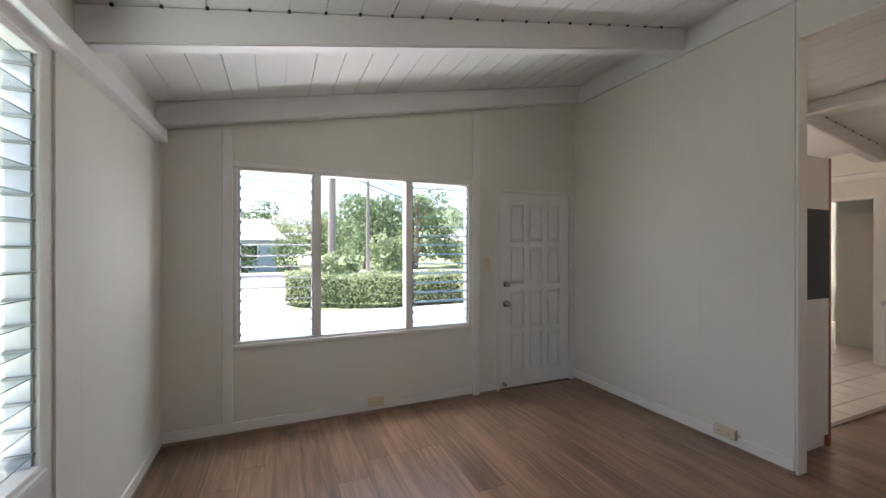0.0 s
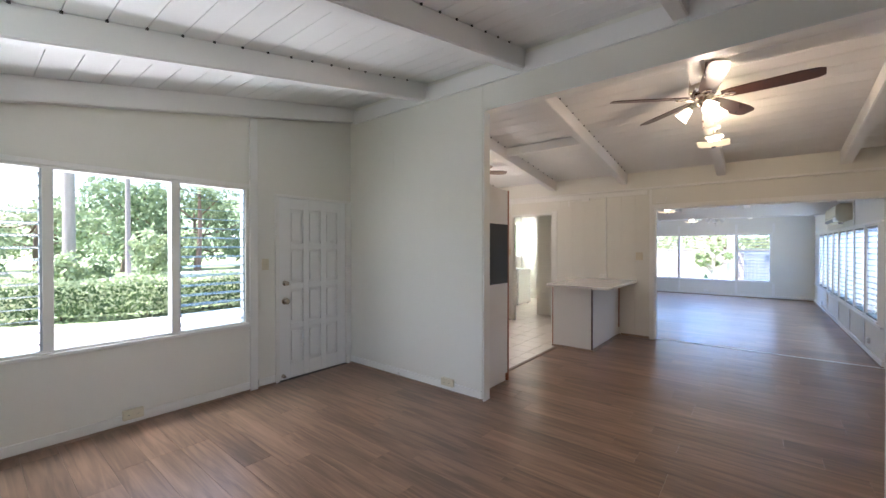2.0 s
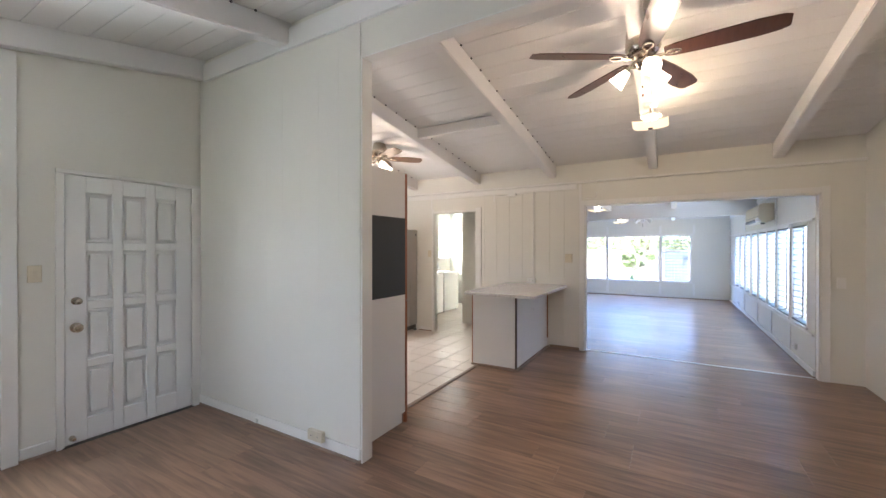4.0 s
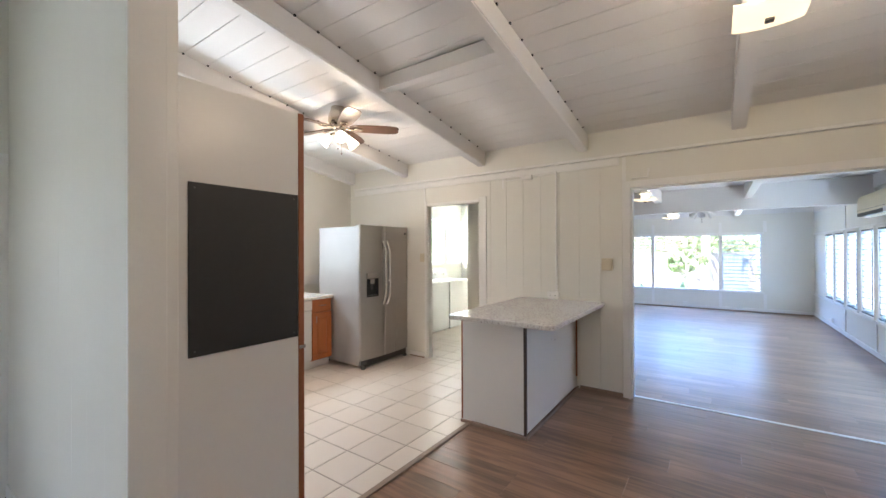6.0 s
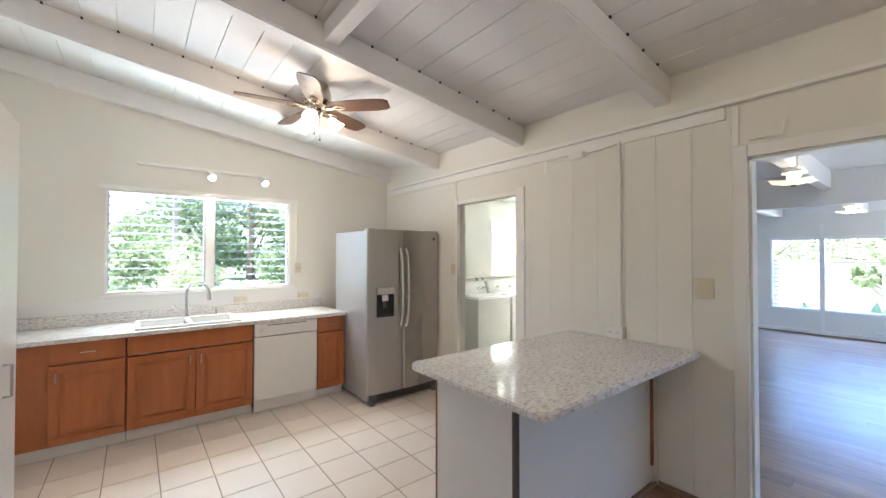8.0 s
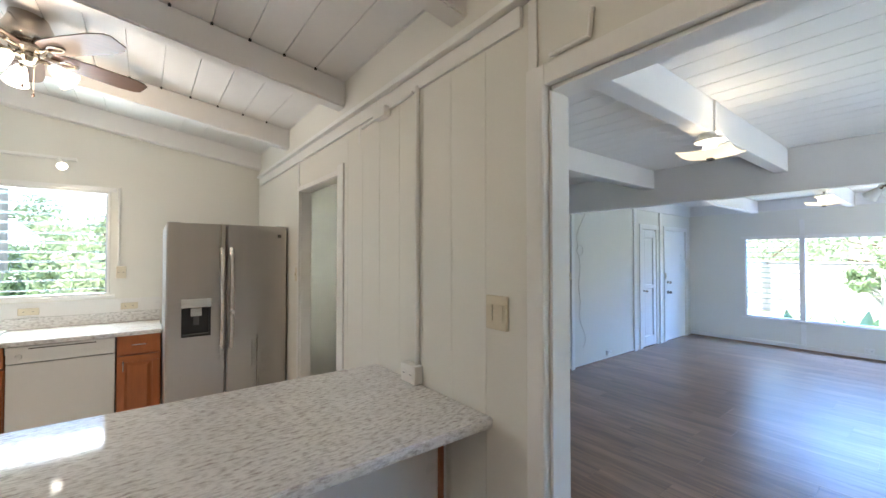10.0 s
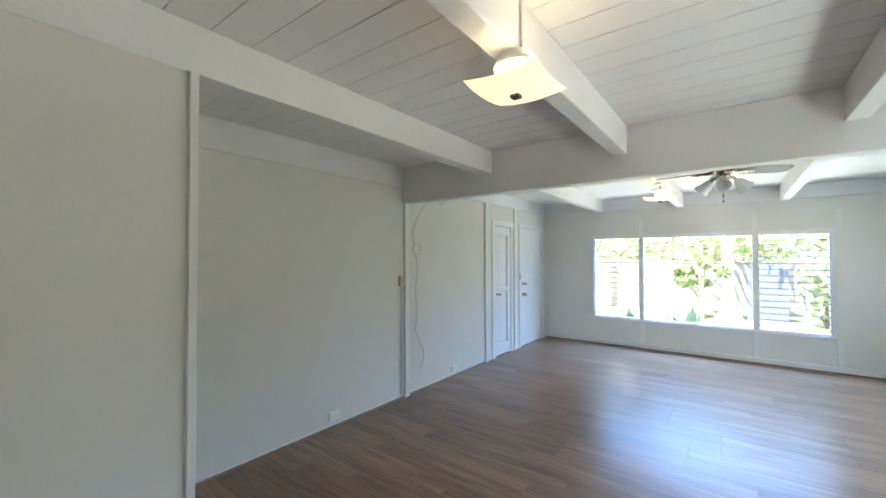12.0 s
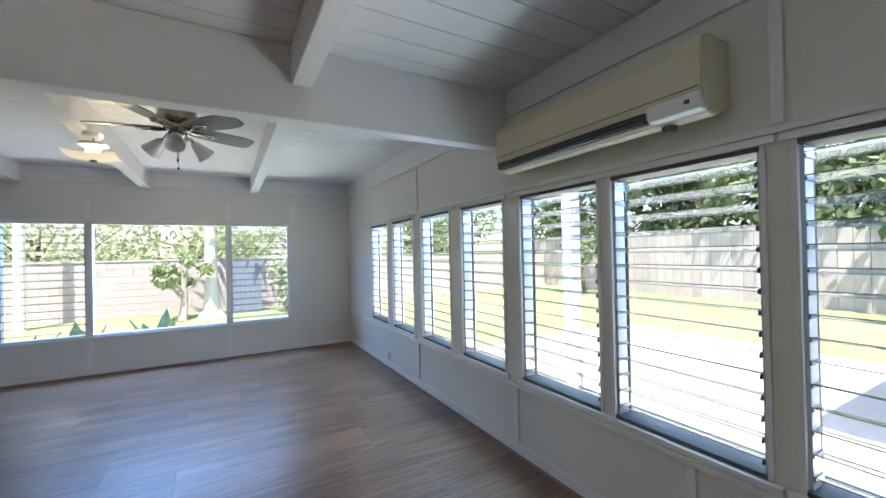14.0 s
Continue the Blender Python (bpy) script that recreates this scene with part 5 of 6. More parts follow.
def pendant(at, top, size, square, label, light):
    """A shallow glass bowl under a short stem; at is the bowl's lowest point."""
    x, y, z = at
    p = thing("pendant_light", (x, y, top), label, "pendant light")
    part("canopy", lathe([(0.001, top - z), (0.06, top - z), (0.055, top - z - 0.025), (0.02, top - z - 0.035), (0.001, top - z - 0.036)], at, 20), TRIM, p, smooth=True)
    part("stem", tube([(x, y, top - 0.03), (x, y, z + 0.004)], 0.008), NICKEL, p)
    part("socket_plate", lathe([(0.001, 0.12), (0.075, 0.12), (0.085, 0.1), (0.04, 0.09), (0.001, 0.09)], at, 24), TRIM, p, smooth=True)
    n = 12
    bm = bmesh.new()
    grid = {}
    for e in (0, 1):
        for i in range(n + 1):
            for j in range(n + 1):
                u, v = 2 * i / n - 1, 2 * j / n - 1
                if not square:
                    u, v = u * math.sqrt(1 - v * v / 2), v * math.sqrt(1 - u * u / 2)
                lift = 0.085 * (u * u + v * v) ** 0.8 * (0.24 if square else 1.0)
                grid[e, i, j] = bm.verts.new((x + u * size / 2, y + v * size / 2, z + lift + e * 0.006))
    for i in range(n):
        for j in range(n):
            bm.faces.new((grid[1, i, j], grid[1, i + 1, j], grid[1, i + 1, j + 1], grid[1, i, j + 1]))
            bm.faces.new((grid[0, i, j], grid[0, i, j + 1], grid[0, i + 1, j + 1], grid[0, i + 1, j]))
    for i in range(n):
        for a, b in (((i, 0), (i + 1, 0)), ((i, n), (i + 1, n)), ((0, i), (0, i + 1)), ((n, i), (n, i + 1))):
            bm.faces.new((grid[0, *a], grid[0, *b], grid[1, *b], grid[1, *a]))
    bmesh.ops.recalc_face_normals(bm, faces=bm.faces[:])
    part("bowl", bm, BOWL_ON, p, "lit cream glass bowl", True)
    part("finial", box(x - 0.018, x + 0.018, y - 0.018, y + 0.018, z - 0.014, z - 0.001, 0.003), DARKGREY, p, "dark finial")
    for s in (-1, 1):
        part("bulb", lathe([(0.001, -0.03), (0.02, -0.025), (0.029, 0.0), (0.022, 0.02), (0.012, 0.034), (0.001, 0.035)], (x + s * 0.055, y + s * 0.03, z + 0.075), 14), BULB_ON, p, "lit bulb", True)
    lamp = new("pendant_lamp", bpy.data.lights.new("pendant_lamp", "POINT"))
    lamp.data.energy, lamp.data.color, lamp.data.shadow_soft_size = light, (1.0, 0.78, 0.48), 0.04
    lamp.location = (x + 0.0, y - 0.09, z + 0.09)


pendant((4.85, 0.105, 2.575), ceil12(4.85) - 0.175, 0.285, True, "small square alabaster glass bowl light hung under a beam", 2.2)
pendant((8.41, 1.11, 2.14), 2.29, 0.285, True, "square cream glass bowl light hung under a beam", 0.45)
pendant((11.65, 1.07, 2.10), 2.29, 0.285, True, "square cream glass bowl light hung under a far beam", 0.8)
raceway([(8.41, 1.14 - 0.058, 2.29), (8.41, 1.14 - 0.058, 2.49)], "white conduit on the beam above the light", 0.008)

tr = thing("track_light", (4.7, YK - 0.12, 2.42), "white ceiling-track bar with two lit spot heads over the window", "track light")
part("bar", box(3.95, 5.15, YK - 0.035, YK - 0.001, 2.405, 2.432, 0.004), TRIM, tr)
for x in (4.53, 5.04):
    hd = part("spot_head", tube([(x, YK - 0.06, 2.40), (x + 0.02, YK - 0.12, 2.36), (x + 0.03, YK - 0.16, 2.325)], 0.032, 14, [0.018, 0.03, 0.038]), TRIM, tr, smooth=True)
    part("lens", tube([(x + 0.03, YK - 0.161, 2.3245), (x + 0.0305, YK - 0.164, 2.3215)], 0.034, 14), BULB_ON, hd, "lit lens")
    part("bracket", box(x - 0.012, x + 0.012, YK - 0.07, YK - 0.036, 2.39, 2.42, 0.003), TRIM, hd)
    lamp = new("track_lamp", bpy.data.lights.new("track_lamp", "SPOT"))
    lamp.data.energy, lamp.data.color, lamp.data.spot_size, lamp.data.spot_blend, lamp.data.shadow_soft_size = 6, (1.0, 0.8, 0.55), radians(120), 0.8, 0.03
    lamp.matrix_world = look((x + 0.033, YK - 0.175, 2.31), (x + 0.05, YK - 0.25, 1.6))

# split air conditioner
ac = thing("air_conditioner", (9.43, YS, 1.90), "aged cream wall-mounted split air conditioner above the louvres", "air conditioner")
bm = bmesh.new()
prof = [(0.002, 1.935), (0.002, 2.20), (0.15, 2.20), (0.185, 2.18), (0.20, 2.135), (0.205, 1.985), (0.19, 1.930), (0.15, 1.900), (0.10, 1.895)]
ends = [[bm.verts.new((x, YS + a, b)) for a, b in prof] for x in (8.82, 10.06)]
for i in range(len(prof)):
    j = (i + 1) % len(prof)
    bm.faces.new((ends[0][i], ends[0][j], ends[1][j], ends[1][i]))
bm.faces.new(ends[0]), bm.faces.new(ends[1][::-1])
bmesh.ops.recalc_face_normals(bm, faces=bm.faces[:])
bmesh.ops.bevel(bm, geom=[e for e in bm.edges if abs(e.verts[0].co.x - e.verts[1].co.x) < 1e-5], offset=0.006, segments=2, affect="EDGES")
part("body", bm, ACBODY, ac)
part("outlet_slot", box(9.045, 10.04, YS + 0.165, YS + 0.208, 1.913, 1.957, 0.003), BLACK, ac, "dark air outlet")
for z in (1.923, 1.941):
    part("vane", box(9.05, 10.02, YS + 0.19, YS + 0.214, z - 0.003, z + 0.002, 0.001), DARKGREY, ac)
cpn = part("control_panel", box(8.825, 9.03, YS + 0.15, YS + 0.212, 1.907, 1.975, 0.008), TRIM, ac, "white control panel")
part("indicator", box(8.86, 8.88, YS + 0.212, YS + 0.214, 1.935, 1.950), DARKGREY, cpn)
part("drain_boss", lathe([(0.001, 0.0), (0.03, 0), (0.026, -0.025), (0.001, -0.028)], (8.99, YS + 0.12, 1.895), 12), DARKGREY, ac)
part("front_seam", box(8.83, 10.055, YS + 0.1985, YS + 0.2065, 1.990, 1.994), DARKGREY, ac)
# ---------------------------------------------------------------- outside
GZ = -0.30


def sheet(name, pts, z, mat, label, cat):
    bm = bmesh.new()
    bm.faces.new([bm.verts.new((x, y, z)) for x, y in pts])
    bmesh.ops.solidify(bm, geom=bm.faces[:], thickness=0.05)
    if sum(f.normal.z * f.calc_area() for f in bm.faces) < 0:
        bmesh.ops.reverse_faces(bm, faces=bm.faces[:])
    return solid(name, bm, mat, label, cat)


bm = bmesh.new()
bmesh.ops.create_circle(bm, cap_ends=True, segments=64, radius=900)
bmesh.ops.translate(bm, verts=bm.verts, vec=(0, 0, GZ))
solid("ground", bm, LAWN, "green grass ground reaching the horizon", "ground")
solid("driveway", box(-30, 12, 5.26, 11.42, GZ - 0.1, GZ + 0.03), CONCRETE, "bright sunlit concrete driveway", "pavement")
solid("driveway_apron", box(-30, 0.2, 11.42, 19.0, GZ - 0.1, GZ + 0.028), CONCRETE, "bright sunlit concrete driveway", "pavement")
solid("road", box(-70, 70, 19.0, 27.0, GZ - 0.1, GZ + 0.02), ASPHALT, "grey asphalt street", "road")
solid("pavement", box(-70, 70, 27.0, 28.6, GZ - 0.1, GZ + 0.14, 0.02), CONCRETE, "pale concrete pavement with kerb", "pavement")
solid("patio", box(7.2, 13.6, -7.6, YS2 - 0.2, GZ - 0.1, GZ + 0.03), CONCRETE, "sun-bleached concrete patio", "pavement")

def leaf_mesh(name, centres, radii, count, size, mat, rng, hollow=0.55):
    """Many small leaves spread through some uneven lobes."""
    g = np.random.default_rng(rng)
    which = g.integers(0, len(centres), count)
    c, r = np.array(centres)[which], np.array(radii)[which]
    d = g.normal(size=(count, 3))
    d /= np.linalg.norm(d, axis=1)[:, None]
    rad = (hollow + (1 - hollow) * g.random(count) ** 0.5) * (1 + 0.18 * np.sin(d[:, 0] * 7 + which) * np.cos(d[:, 1] * 9 + d[:, 2] * 5))
    p = c + d * r * rad[:, None]
    n = d + 0.9 * g.normal(size=(count, 3))
    n /= np.linalg.norm(n, axis=1)[:, None]
    a = np.cross(n, g.normal(size=(count, 3)))
    a /= np.linalg.norm(a, axis=1)[:, None]
    b = np.cross(n, a)
    s = size * (0.6 + 0.8 * g.random(count))[:, None]
    v = np.stack([p - a * s, p + b * s * 0.45, p + a * s, p - b * s * 0.45], axis=1).reshape(-1, 3)
    me = bpy.data.meshes.new(name)
    me.from_pydata(v.tolist(), [], np.arange(count * 4).reshape(-1, 4).tolist())
    me.materials.append(mat)
    return me


def tree(at, height, spread, label, mat=None, seed=1, count=2600, leaf=0.13, trunk=0.16, lobes=9, low=0.35, cat="tree", name="tree", bark=None):
    x, y = at
    rng = random.Random(seed)
    t = thing(name, (x, y, GZ), label, cat)
    top = Vector((x + rng.uniform(-0.3, 0.3), y + rng.uniform(-0.3, 0.3), GZ + height * 0.75))
    foot = Vector((x, y, GZ))
    bend = Vector((rng.uniform(-0.2, 0.2), rng.uniform(-0.2, 0.2), 0))
    pts = [foot + (top - foot) * s + bend * math.sin(s * 3) for s in (0, 0.15, 0.35, 0.55, 0.8, 1)]
    part("trunk", tube(pts, trunk, 8, [trunk * 1.25, trunk, trunk * 0.85, trunk * 0.7, trunk * 0.4, trunk * 0.15]), bark or BARK, t, smooth=True)
    cs, rs = [], []
    for k in range(lobes):
        a, q = rng.uniform(0, 2 * math.pi), math.sqrt(rng.random())
        h = GZ + height * (low + (1 - low) * rng.uniform(0.1, 0.92))
        wide = spread * (1.1 - 0.55 * abs((h - GZ) / height - 0.55))
        c = Vector((x + wide * q * math.cos(a), y + wide * q * math.sin(a), h))
        cs.append(tuple(c))
        rr = spread * rng.uniform(0.3, 0.5)
        rs.append((rr, rr, rr * 0.75))
        base = pts[rng.choice((2, 3, 4))]
        mid2 = base.lerp(c, 0.5) + Vector((0, 0, -0.08 * height * rng.random()))
        part("limb", tube([base, mid2, c], trunk * 0.3, 6, [trunk * 0.45, trunk * 0.3, trunk * 0.1]), bark or BARK, t, smooth=True)
    me = leaf_mesh("crown", cs, rs, count, leaf, mat or LEAF, seed)
    ob = new("crown", me)
    ob.parent = t
    ob.location = -ORIGIN[t.name]
    return t


def shrub(name, at, size, count, leaf, mat, seed, label, cat="shrub", z=GZ):
    x, y = at
    rng = random.Random(seed)
    t = thing(name, (x, y, z), label, cat)
    cs, rs = [], []
    for k in range(7):
        a, q = rng.uniform(0, 2 * math.pi), rng.random() * 0.6
        cs.append((x + size[0] * q * math.cos(a), y + size[1] * q * math.sin(a), z + size[2] * rng.uniform(0.3, 0.75)))
        rs.append((size[0] * 0.45, size[1] * 0.45, size[2] * 0.3))
        part("stem", tube([(x, y, z), (x + (cs[-1][0] - x) * 0.4, y + (cs[-1][1] - y) * 0.4, z + size[2] * 0.25), cs[-1]], 0.02, 5, [0.025, 0.018, 0.006]), BARK, t)
    ob = new("foliage", leaf_mesh("foliage", cs, rs, count, leaf, mat, seed, 0.4))
    ob.parent = t
    ob.location = -ORIGIN[t.name]


# clipped hedge along the drive
def hedge(label, x0, x1, y_of, depth, h, count, seed):
    hd = thing("hedge", ((x0 + x1) / 2, y_of((x0 + x1) / 2), GZ), label, "hedge")
    g = np.random.default_rng(seed)
    u = g.random(count)
    xx = x0 + (x1 - x0) * u
    face = g.integers(0, 3, count)
    dy = np.where(face == 0, 0, np.where(face == 1, depth * g.random(count), depth)) + g.normal(0, 0.05, count)
    zz = np.where(face == 1, h, h * g.random(count)) + g.normal(0, 0.04, count) + 0.05 * np.sin(xx * 3.1)
    yy = np.array([y_of(a) for a in xx]) + dy
    p = np.stack([xx, yy, GZ + np.clip(zz, 0.02, None)], axis=1)
    a = g.normal(size=(count, 3))
    a /= np.linalg.norm(a, axis=1)[:, None]
    b = np.cross(a, g.normal(size=(count, 3)))
    b /= np.linalg.norm(b, axis=1)[:, None]
    s = 0.05 * (0.6 + 0.8 * g.random(count))[:, None]
    v = np.stack([p - a * s, p + b * s * 0.5, p + a * s, p - b * s * 0.5], axis=1).reshape(-1, 3) - np.array(ORIGIN[hd.name])
    me = bpy.data.meshes.new("foliage")
    me.from_pydata(v.tolist(), [], np.arange(count * 4).reshape(-1, 4).tolist())
    me.materials.append(LEAFLIGHT)
    ob = new("foliage", me)
    ob.parent = hd
    k = 0
    a = x0 + 0.2
    while a < x1:
        part("stem", tube([(a, y_of(a) + depth / 2, GZ), (a + 0.05, y_of(a) + depth / 2, GZ + h * 0.75)], 0.02, 5), BARK, hd)
        a += 0.5
    # solid dark-green core; the shade between the hedge's leaves is painted in here
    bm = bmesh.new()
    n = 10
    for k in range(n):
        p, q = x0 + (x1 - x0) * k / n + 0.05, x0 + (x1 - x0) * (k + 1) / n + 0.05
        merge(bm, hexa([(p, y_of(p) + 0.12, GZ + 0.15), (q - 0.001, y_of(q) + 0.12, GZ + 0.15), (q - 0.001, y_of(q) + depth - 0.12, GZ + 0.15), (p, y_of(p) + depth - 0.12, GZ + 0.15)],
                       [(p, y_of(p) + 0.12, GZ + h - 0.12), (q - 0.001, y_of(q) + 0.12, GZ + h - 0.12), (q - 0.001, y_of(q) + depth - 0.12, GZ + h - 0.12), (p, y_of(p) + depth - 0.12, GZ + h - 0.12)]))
    part("shade_core", bm, LEAFDARK, hd)


hedge("clipped light-green hedge beside the driveway", 0.0, 9.5, lambda x: 13.0 - 1.5 * min(1, x / 2.5) + 0.06 * max(0, x - 2.5), 0.9, 0.95, 14000, 5)
shrub("bush", (3.9, 15.2), (1.1, 1.0, 2.5), 1500, 0.10, LEAFLIGHT, 11, "tall pale-leaved flowering bush behind the hedge")
shrub("bush", (1.7, 16.0), (0.9, 0.8, 1.7), 900, 0.10, LEAFLIGHT, 12, "light green bush behind the hedge")
shrub("bush", (2.6, 17.0), (0.7, 0.6, 1.5), 700, 0.08, LEAF, 13, "green bush behind the hedge")
shrub("bush", (8.6, 17.5), (1.6, 1.4, 2.2), 1500, 0.1, LEAF, 14, "dense green garden bush")
shrub("bush", (10.5, 11.5), (1.4, 1.2, 1.6), 1200, 0.09, LEAFLIGHT, 15, "light green bush near the kitchen window")
shrub("bush", (5.0, 10.0), (0.9, 0.8, 2.3), 1500, 0.09, LEAFLIGHT, 18, "yellow-green bush outside the kitchen window")
# added bushes that keep the view through the side louvres dark
for y, seed in ((0.9, 71), (1.9, 72), (2.9, 73)):
    shrub("bush", (-2.9, y), (0.85, 0.8, 2.9), 1500, 0.08, LEAFDARK, seed, "dark green bush added to darken the side window's view")
shrub("bush", (-2.5, 30.5), (2.0, 1.0, 2.0), 900, 0.12, LEAFDARK, 16, "dark green bush before the blue house")
shrub("bush", (0.6, 30.8), (1.6, 1.0, 2.6), 900, 0.12, LEAF, 17, "green bush before the blue house")
for i, (x, y, h, s, m) in enumerate(((6.8, 34, 6.6, 3.6, LEAF), (11.0, 33, 6.2, 3.4, LEAF), (3.2, 41, 6.0, 3.6, LEAFLIGHT), (17, 36, 2.8, 2.2, LEAFLIGHT), (-3.0, 45, 6.6, 3.4, LEAF), (-9, 46, 6.6, 4.0, LEAFLIGHT), (22, 34, 5.4, 4, LEAF), (29, 33, 6, 4.5, LEAF), (-16, 44, 6.5, 4.5, LEAF))):
    tree((x, y), h, s, "leafy green street tree", m, 20 + i, 4200, 0.19, 0.2, 16, 0.1)


def palm(at, height, seed, label):
    x, y = at
    rng = random.Random(seed)
    t = thing("palm_tree", (x, y, GZ), label, "palm tree")
    part("trunk", tube([(x, y, GZ), (x + 0.15, y, GZ + height * 0.5), (x + 0.1, y, GZ + height)], 0.14, 8, [0.2, 0.14, 0.11]), BARK, t, smooth=True)
    for k in range(13):
        a = 2 * math.pi * k / 13 + rng.uniform(-0.2, 0.2)
        L = rng.uniform(2.0, 2.8)
        up = rng.uniform(0.1, 1.0)
        bm = bmesh.new()
        pts = [Vector((x + 0.1 + math.cos(a) * L * s, y + math.sin(a) * L * s, GZ + height + up * s * 1.2 - 1.9 * s * s)) for s in [i / 9 for i in range(10)]]
        side = Vector((-math.sin(a), math.cos(a), 0))
        for i in range(9):
            for q in (-1, 1):
                for e in (0.0, 0.5):
                    b0 = pts[i].lerp(pts[i + 1], e)
                    b1 = pts[i].lerp(pts[i + 1], e + 0.3)
                    w = 0.55 * math.sin(0.4 + 2.5 * i / 9)
                    tip = b0 + q * side * w + Vector((math.cos(a) * 0.25, math.sin(a) * 0.25, -0.35 * w))
                    bm.faces.new([bm.verts.new(v) for v in (b0, b1, tip)])
        part("frond", bm, LEAF, t)


palm((10.2, 27.5 + 3, ), 6.0, 3, "tall palm with drooping fronds across the street")
palm((-6.8, 36.0), 6.0, 4, "palm among the trees across the street")

# blue house across the street
hs = thing("house", (-6, 36, GZ), "pale blue house with a light shingle roof across the street", "house")
part("wall", box(-12, -0.3, 33, 40, GZ, GZ + 2.5), BLUEWALL, hs)
bm = hexa([(-12.8, 32.2, GZ + 2.4), (0.5, 32.2, GZ + 2.4), (0.5, 40.8, GZ + 2.4), (-12.8, 40.8, GZ + 2.4)], [(-10.5, 36.2, GZ + 4.2), (-1.0, 36.2, GZ + 4.2), (-1.0, 36.8, GZ + 4.2), (-10.5, 36.8, GZ + 4.2)])
part("roof", bm, ROOFM, hs)
for x in (-9.5, -5.5, -2.2):
    w = part("window", box(x - 0.7, x + 0.7, 32.94, 32.998, GZ + 0.9, GZ + 2.1, 0.02), TRIM, hs)
    part("pane", box(x - 0.6, x + 0.6, 32.92, 32.939, GZ + 1.0, GZ + 2.0), BLACK, w)
h2 = thing("house", (26, 42, GZ), "white-walled house with a low roof down the street", "house")
part("wall", box(20, 33, 40, 48, GZ, GZ + 2.8), STUCCO, h2)
part("roof", hexa([(19, 39, GZ + 2.7), (34, 39, GZ + 2.7), (34, 49, GZ + 2.7), (19, 49, GZ + 2.7)], [(22, 43.5, GZ + 4.6), (31, 43.5, GZ + 4.6), (31, 44.5, GZ + 4.6), (22, 44.5, GZ + 4.6)]), ROOFM, h2)


def pole(x, y, h, r, label, mat):
    p = thing("utility_pole", (x, y, GZ), label, "utility pole")
    part("shaft", tube([(x, y, GZ), (x, y, GZ + h)], r, 12, [r * 1.1, r * 0.8]), mat, p, smooth=True)
    arm = part("crossarm", box(x - 1.1, x + 1.1, y - 0.06, y + 0.06, GZ + h - 0.9, GZ + h - 0.78, 0.01), mat, p)
    for dx in (-1.0, -0.4, 0.4, 1.0):
        part("insulator", lathe([(0.001, 0), (0.05, 0), (0.04, 0.08), (0.06, 0.1), (0.001, 0.16)], (x + dx, y, GZ + h - 0.78), 8), DARKGREY, arm)


pole(2.05, 18.3, 9.5, 0.17, "grey wooden utility pole beside the street", POLEW)
pole(5.75, 28.0, 9.0, 0.13, "thin grey utility pole across the street", POLEW)
wr = thing("power_lines", (8, 19, 7), "black overhead power lines along the street", "power line")
for k, (za, zb) in enumerate(((5.6, 7.4), (5.3, 6.8), (4.7, 5.6))):
    part("wire", tube([(-3.4 + k * 0.7 + 29.5 * s, 11.0 + 43.5 * s, za + (zb - za) * s - 1.2 * s * (1 - s)) for s in [i / 12 for i in range(13)]], 0.03, 5), BLACK, wr)
hill = bmesh.new()
rngh = random.Random(8)
base, crest = [], []
for k in range(41):
    a = radians(-70 + 140 * k / 40)
    base.append(hill.verts.new((420 * math.sin(a), 420 * math.cos(a), GZ - 1)))
    crest.append(hill.verts.new((520 * math.sin(a), 520 * math.cos(a), 38 + 16 * math.sin(k * 0.55) + 7 * math.sin(k * 1.7) + rngh.uniform(-3, 3))))
for k in range(40):
    hill.faces.new((base[k], base[k + 1], crest[k + 1], crest[k]))
solid("backdrop_hill", hill, HILL, "far green hill ridge", "hill", kind="structure")

# back yard: plank fence, block wall, planting
fence = thing("fence", (16, -13.5, GZ), "weathered grey board fence behind the lawn", "fence")
shared = {}
rngf = random.Random(6)
x = 3.0
while x < 24.5:
    h = rngf.choice((2.15, 2.18, 2.22, 2.2))
    if h not in shared:
        shared[h] = mesh_of("fence_board", box(-0.145, 0.145, -0.012, 0.012, 0, h, 0.0), FENCEW)
    ob = new("fence_board", shared[h])
    ob.parent = fence
    ob.location = Vector((x, -13.5 + rngf.uniform(-0.008, 0.008), GZ)) - ORIGIN[fence.name]
    x += 0.30
for z in (0.4, 1.75):
    part("fence_rail", box(3, 24.5, -13.6, -13.52, GZ + z, GZ + z + 0.09), FENCEW, fence)
for x in range(3, 25, 3):
    part("fence_post", box(x - 0.05, x + 0.05, -13.62, -13.52, GZ, GZ + 2.15), FENCEW, fence)
bw = thing("block_wall", (22, -2, GZ), "low brown concrete block garden wall", "wall")
shared_block = mesh_of("block", box(-0.095, 0.095, -0.197, 0.197, 0, 0.193, 0.006), BLOCKM)
for row in range(8):
    y = -13.2 + (0.2 if row % 2 else 0)
    while y < 9.0:
        if -4.0 < y < 8.0 or row == 7:
            ob = new("block", shared_block)
            ob.parent = bw
            ob.location = Vector((22.4, y, GZ + row * 0.2)) - ORIGIN[bw.name]
        y += 0.4
part("mortar", box(22.32, 22.48, -13.4, 9.0, GZ, GZ + 1.595), BLOCKM, bw)
part("cap", box(22.28, 22.52, -13.4, 9.0, GZ + 1.6, GZ + 1.65, 0.01), BLOCKM, bw)
pst = thing("eave_post", (10.68, -2.6, GZ + 0.03), "tan painted square post under the eave on the patio", "post")
part("shaft", box(10.62, 10.74, -2.66, -2.54, GZ + 0.034, CEIL3 + 0.054, 0.008), POSTTAN, pst)
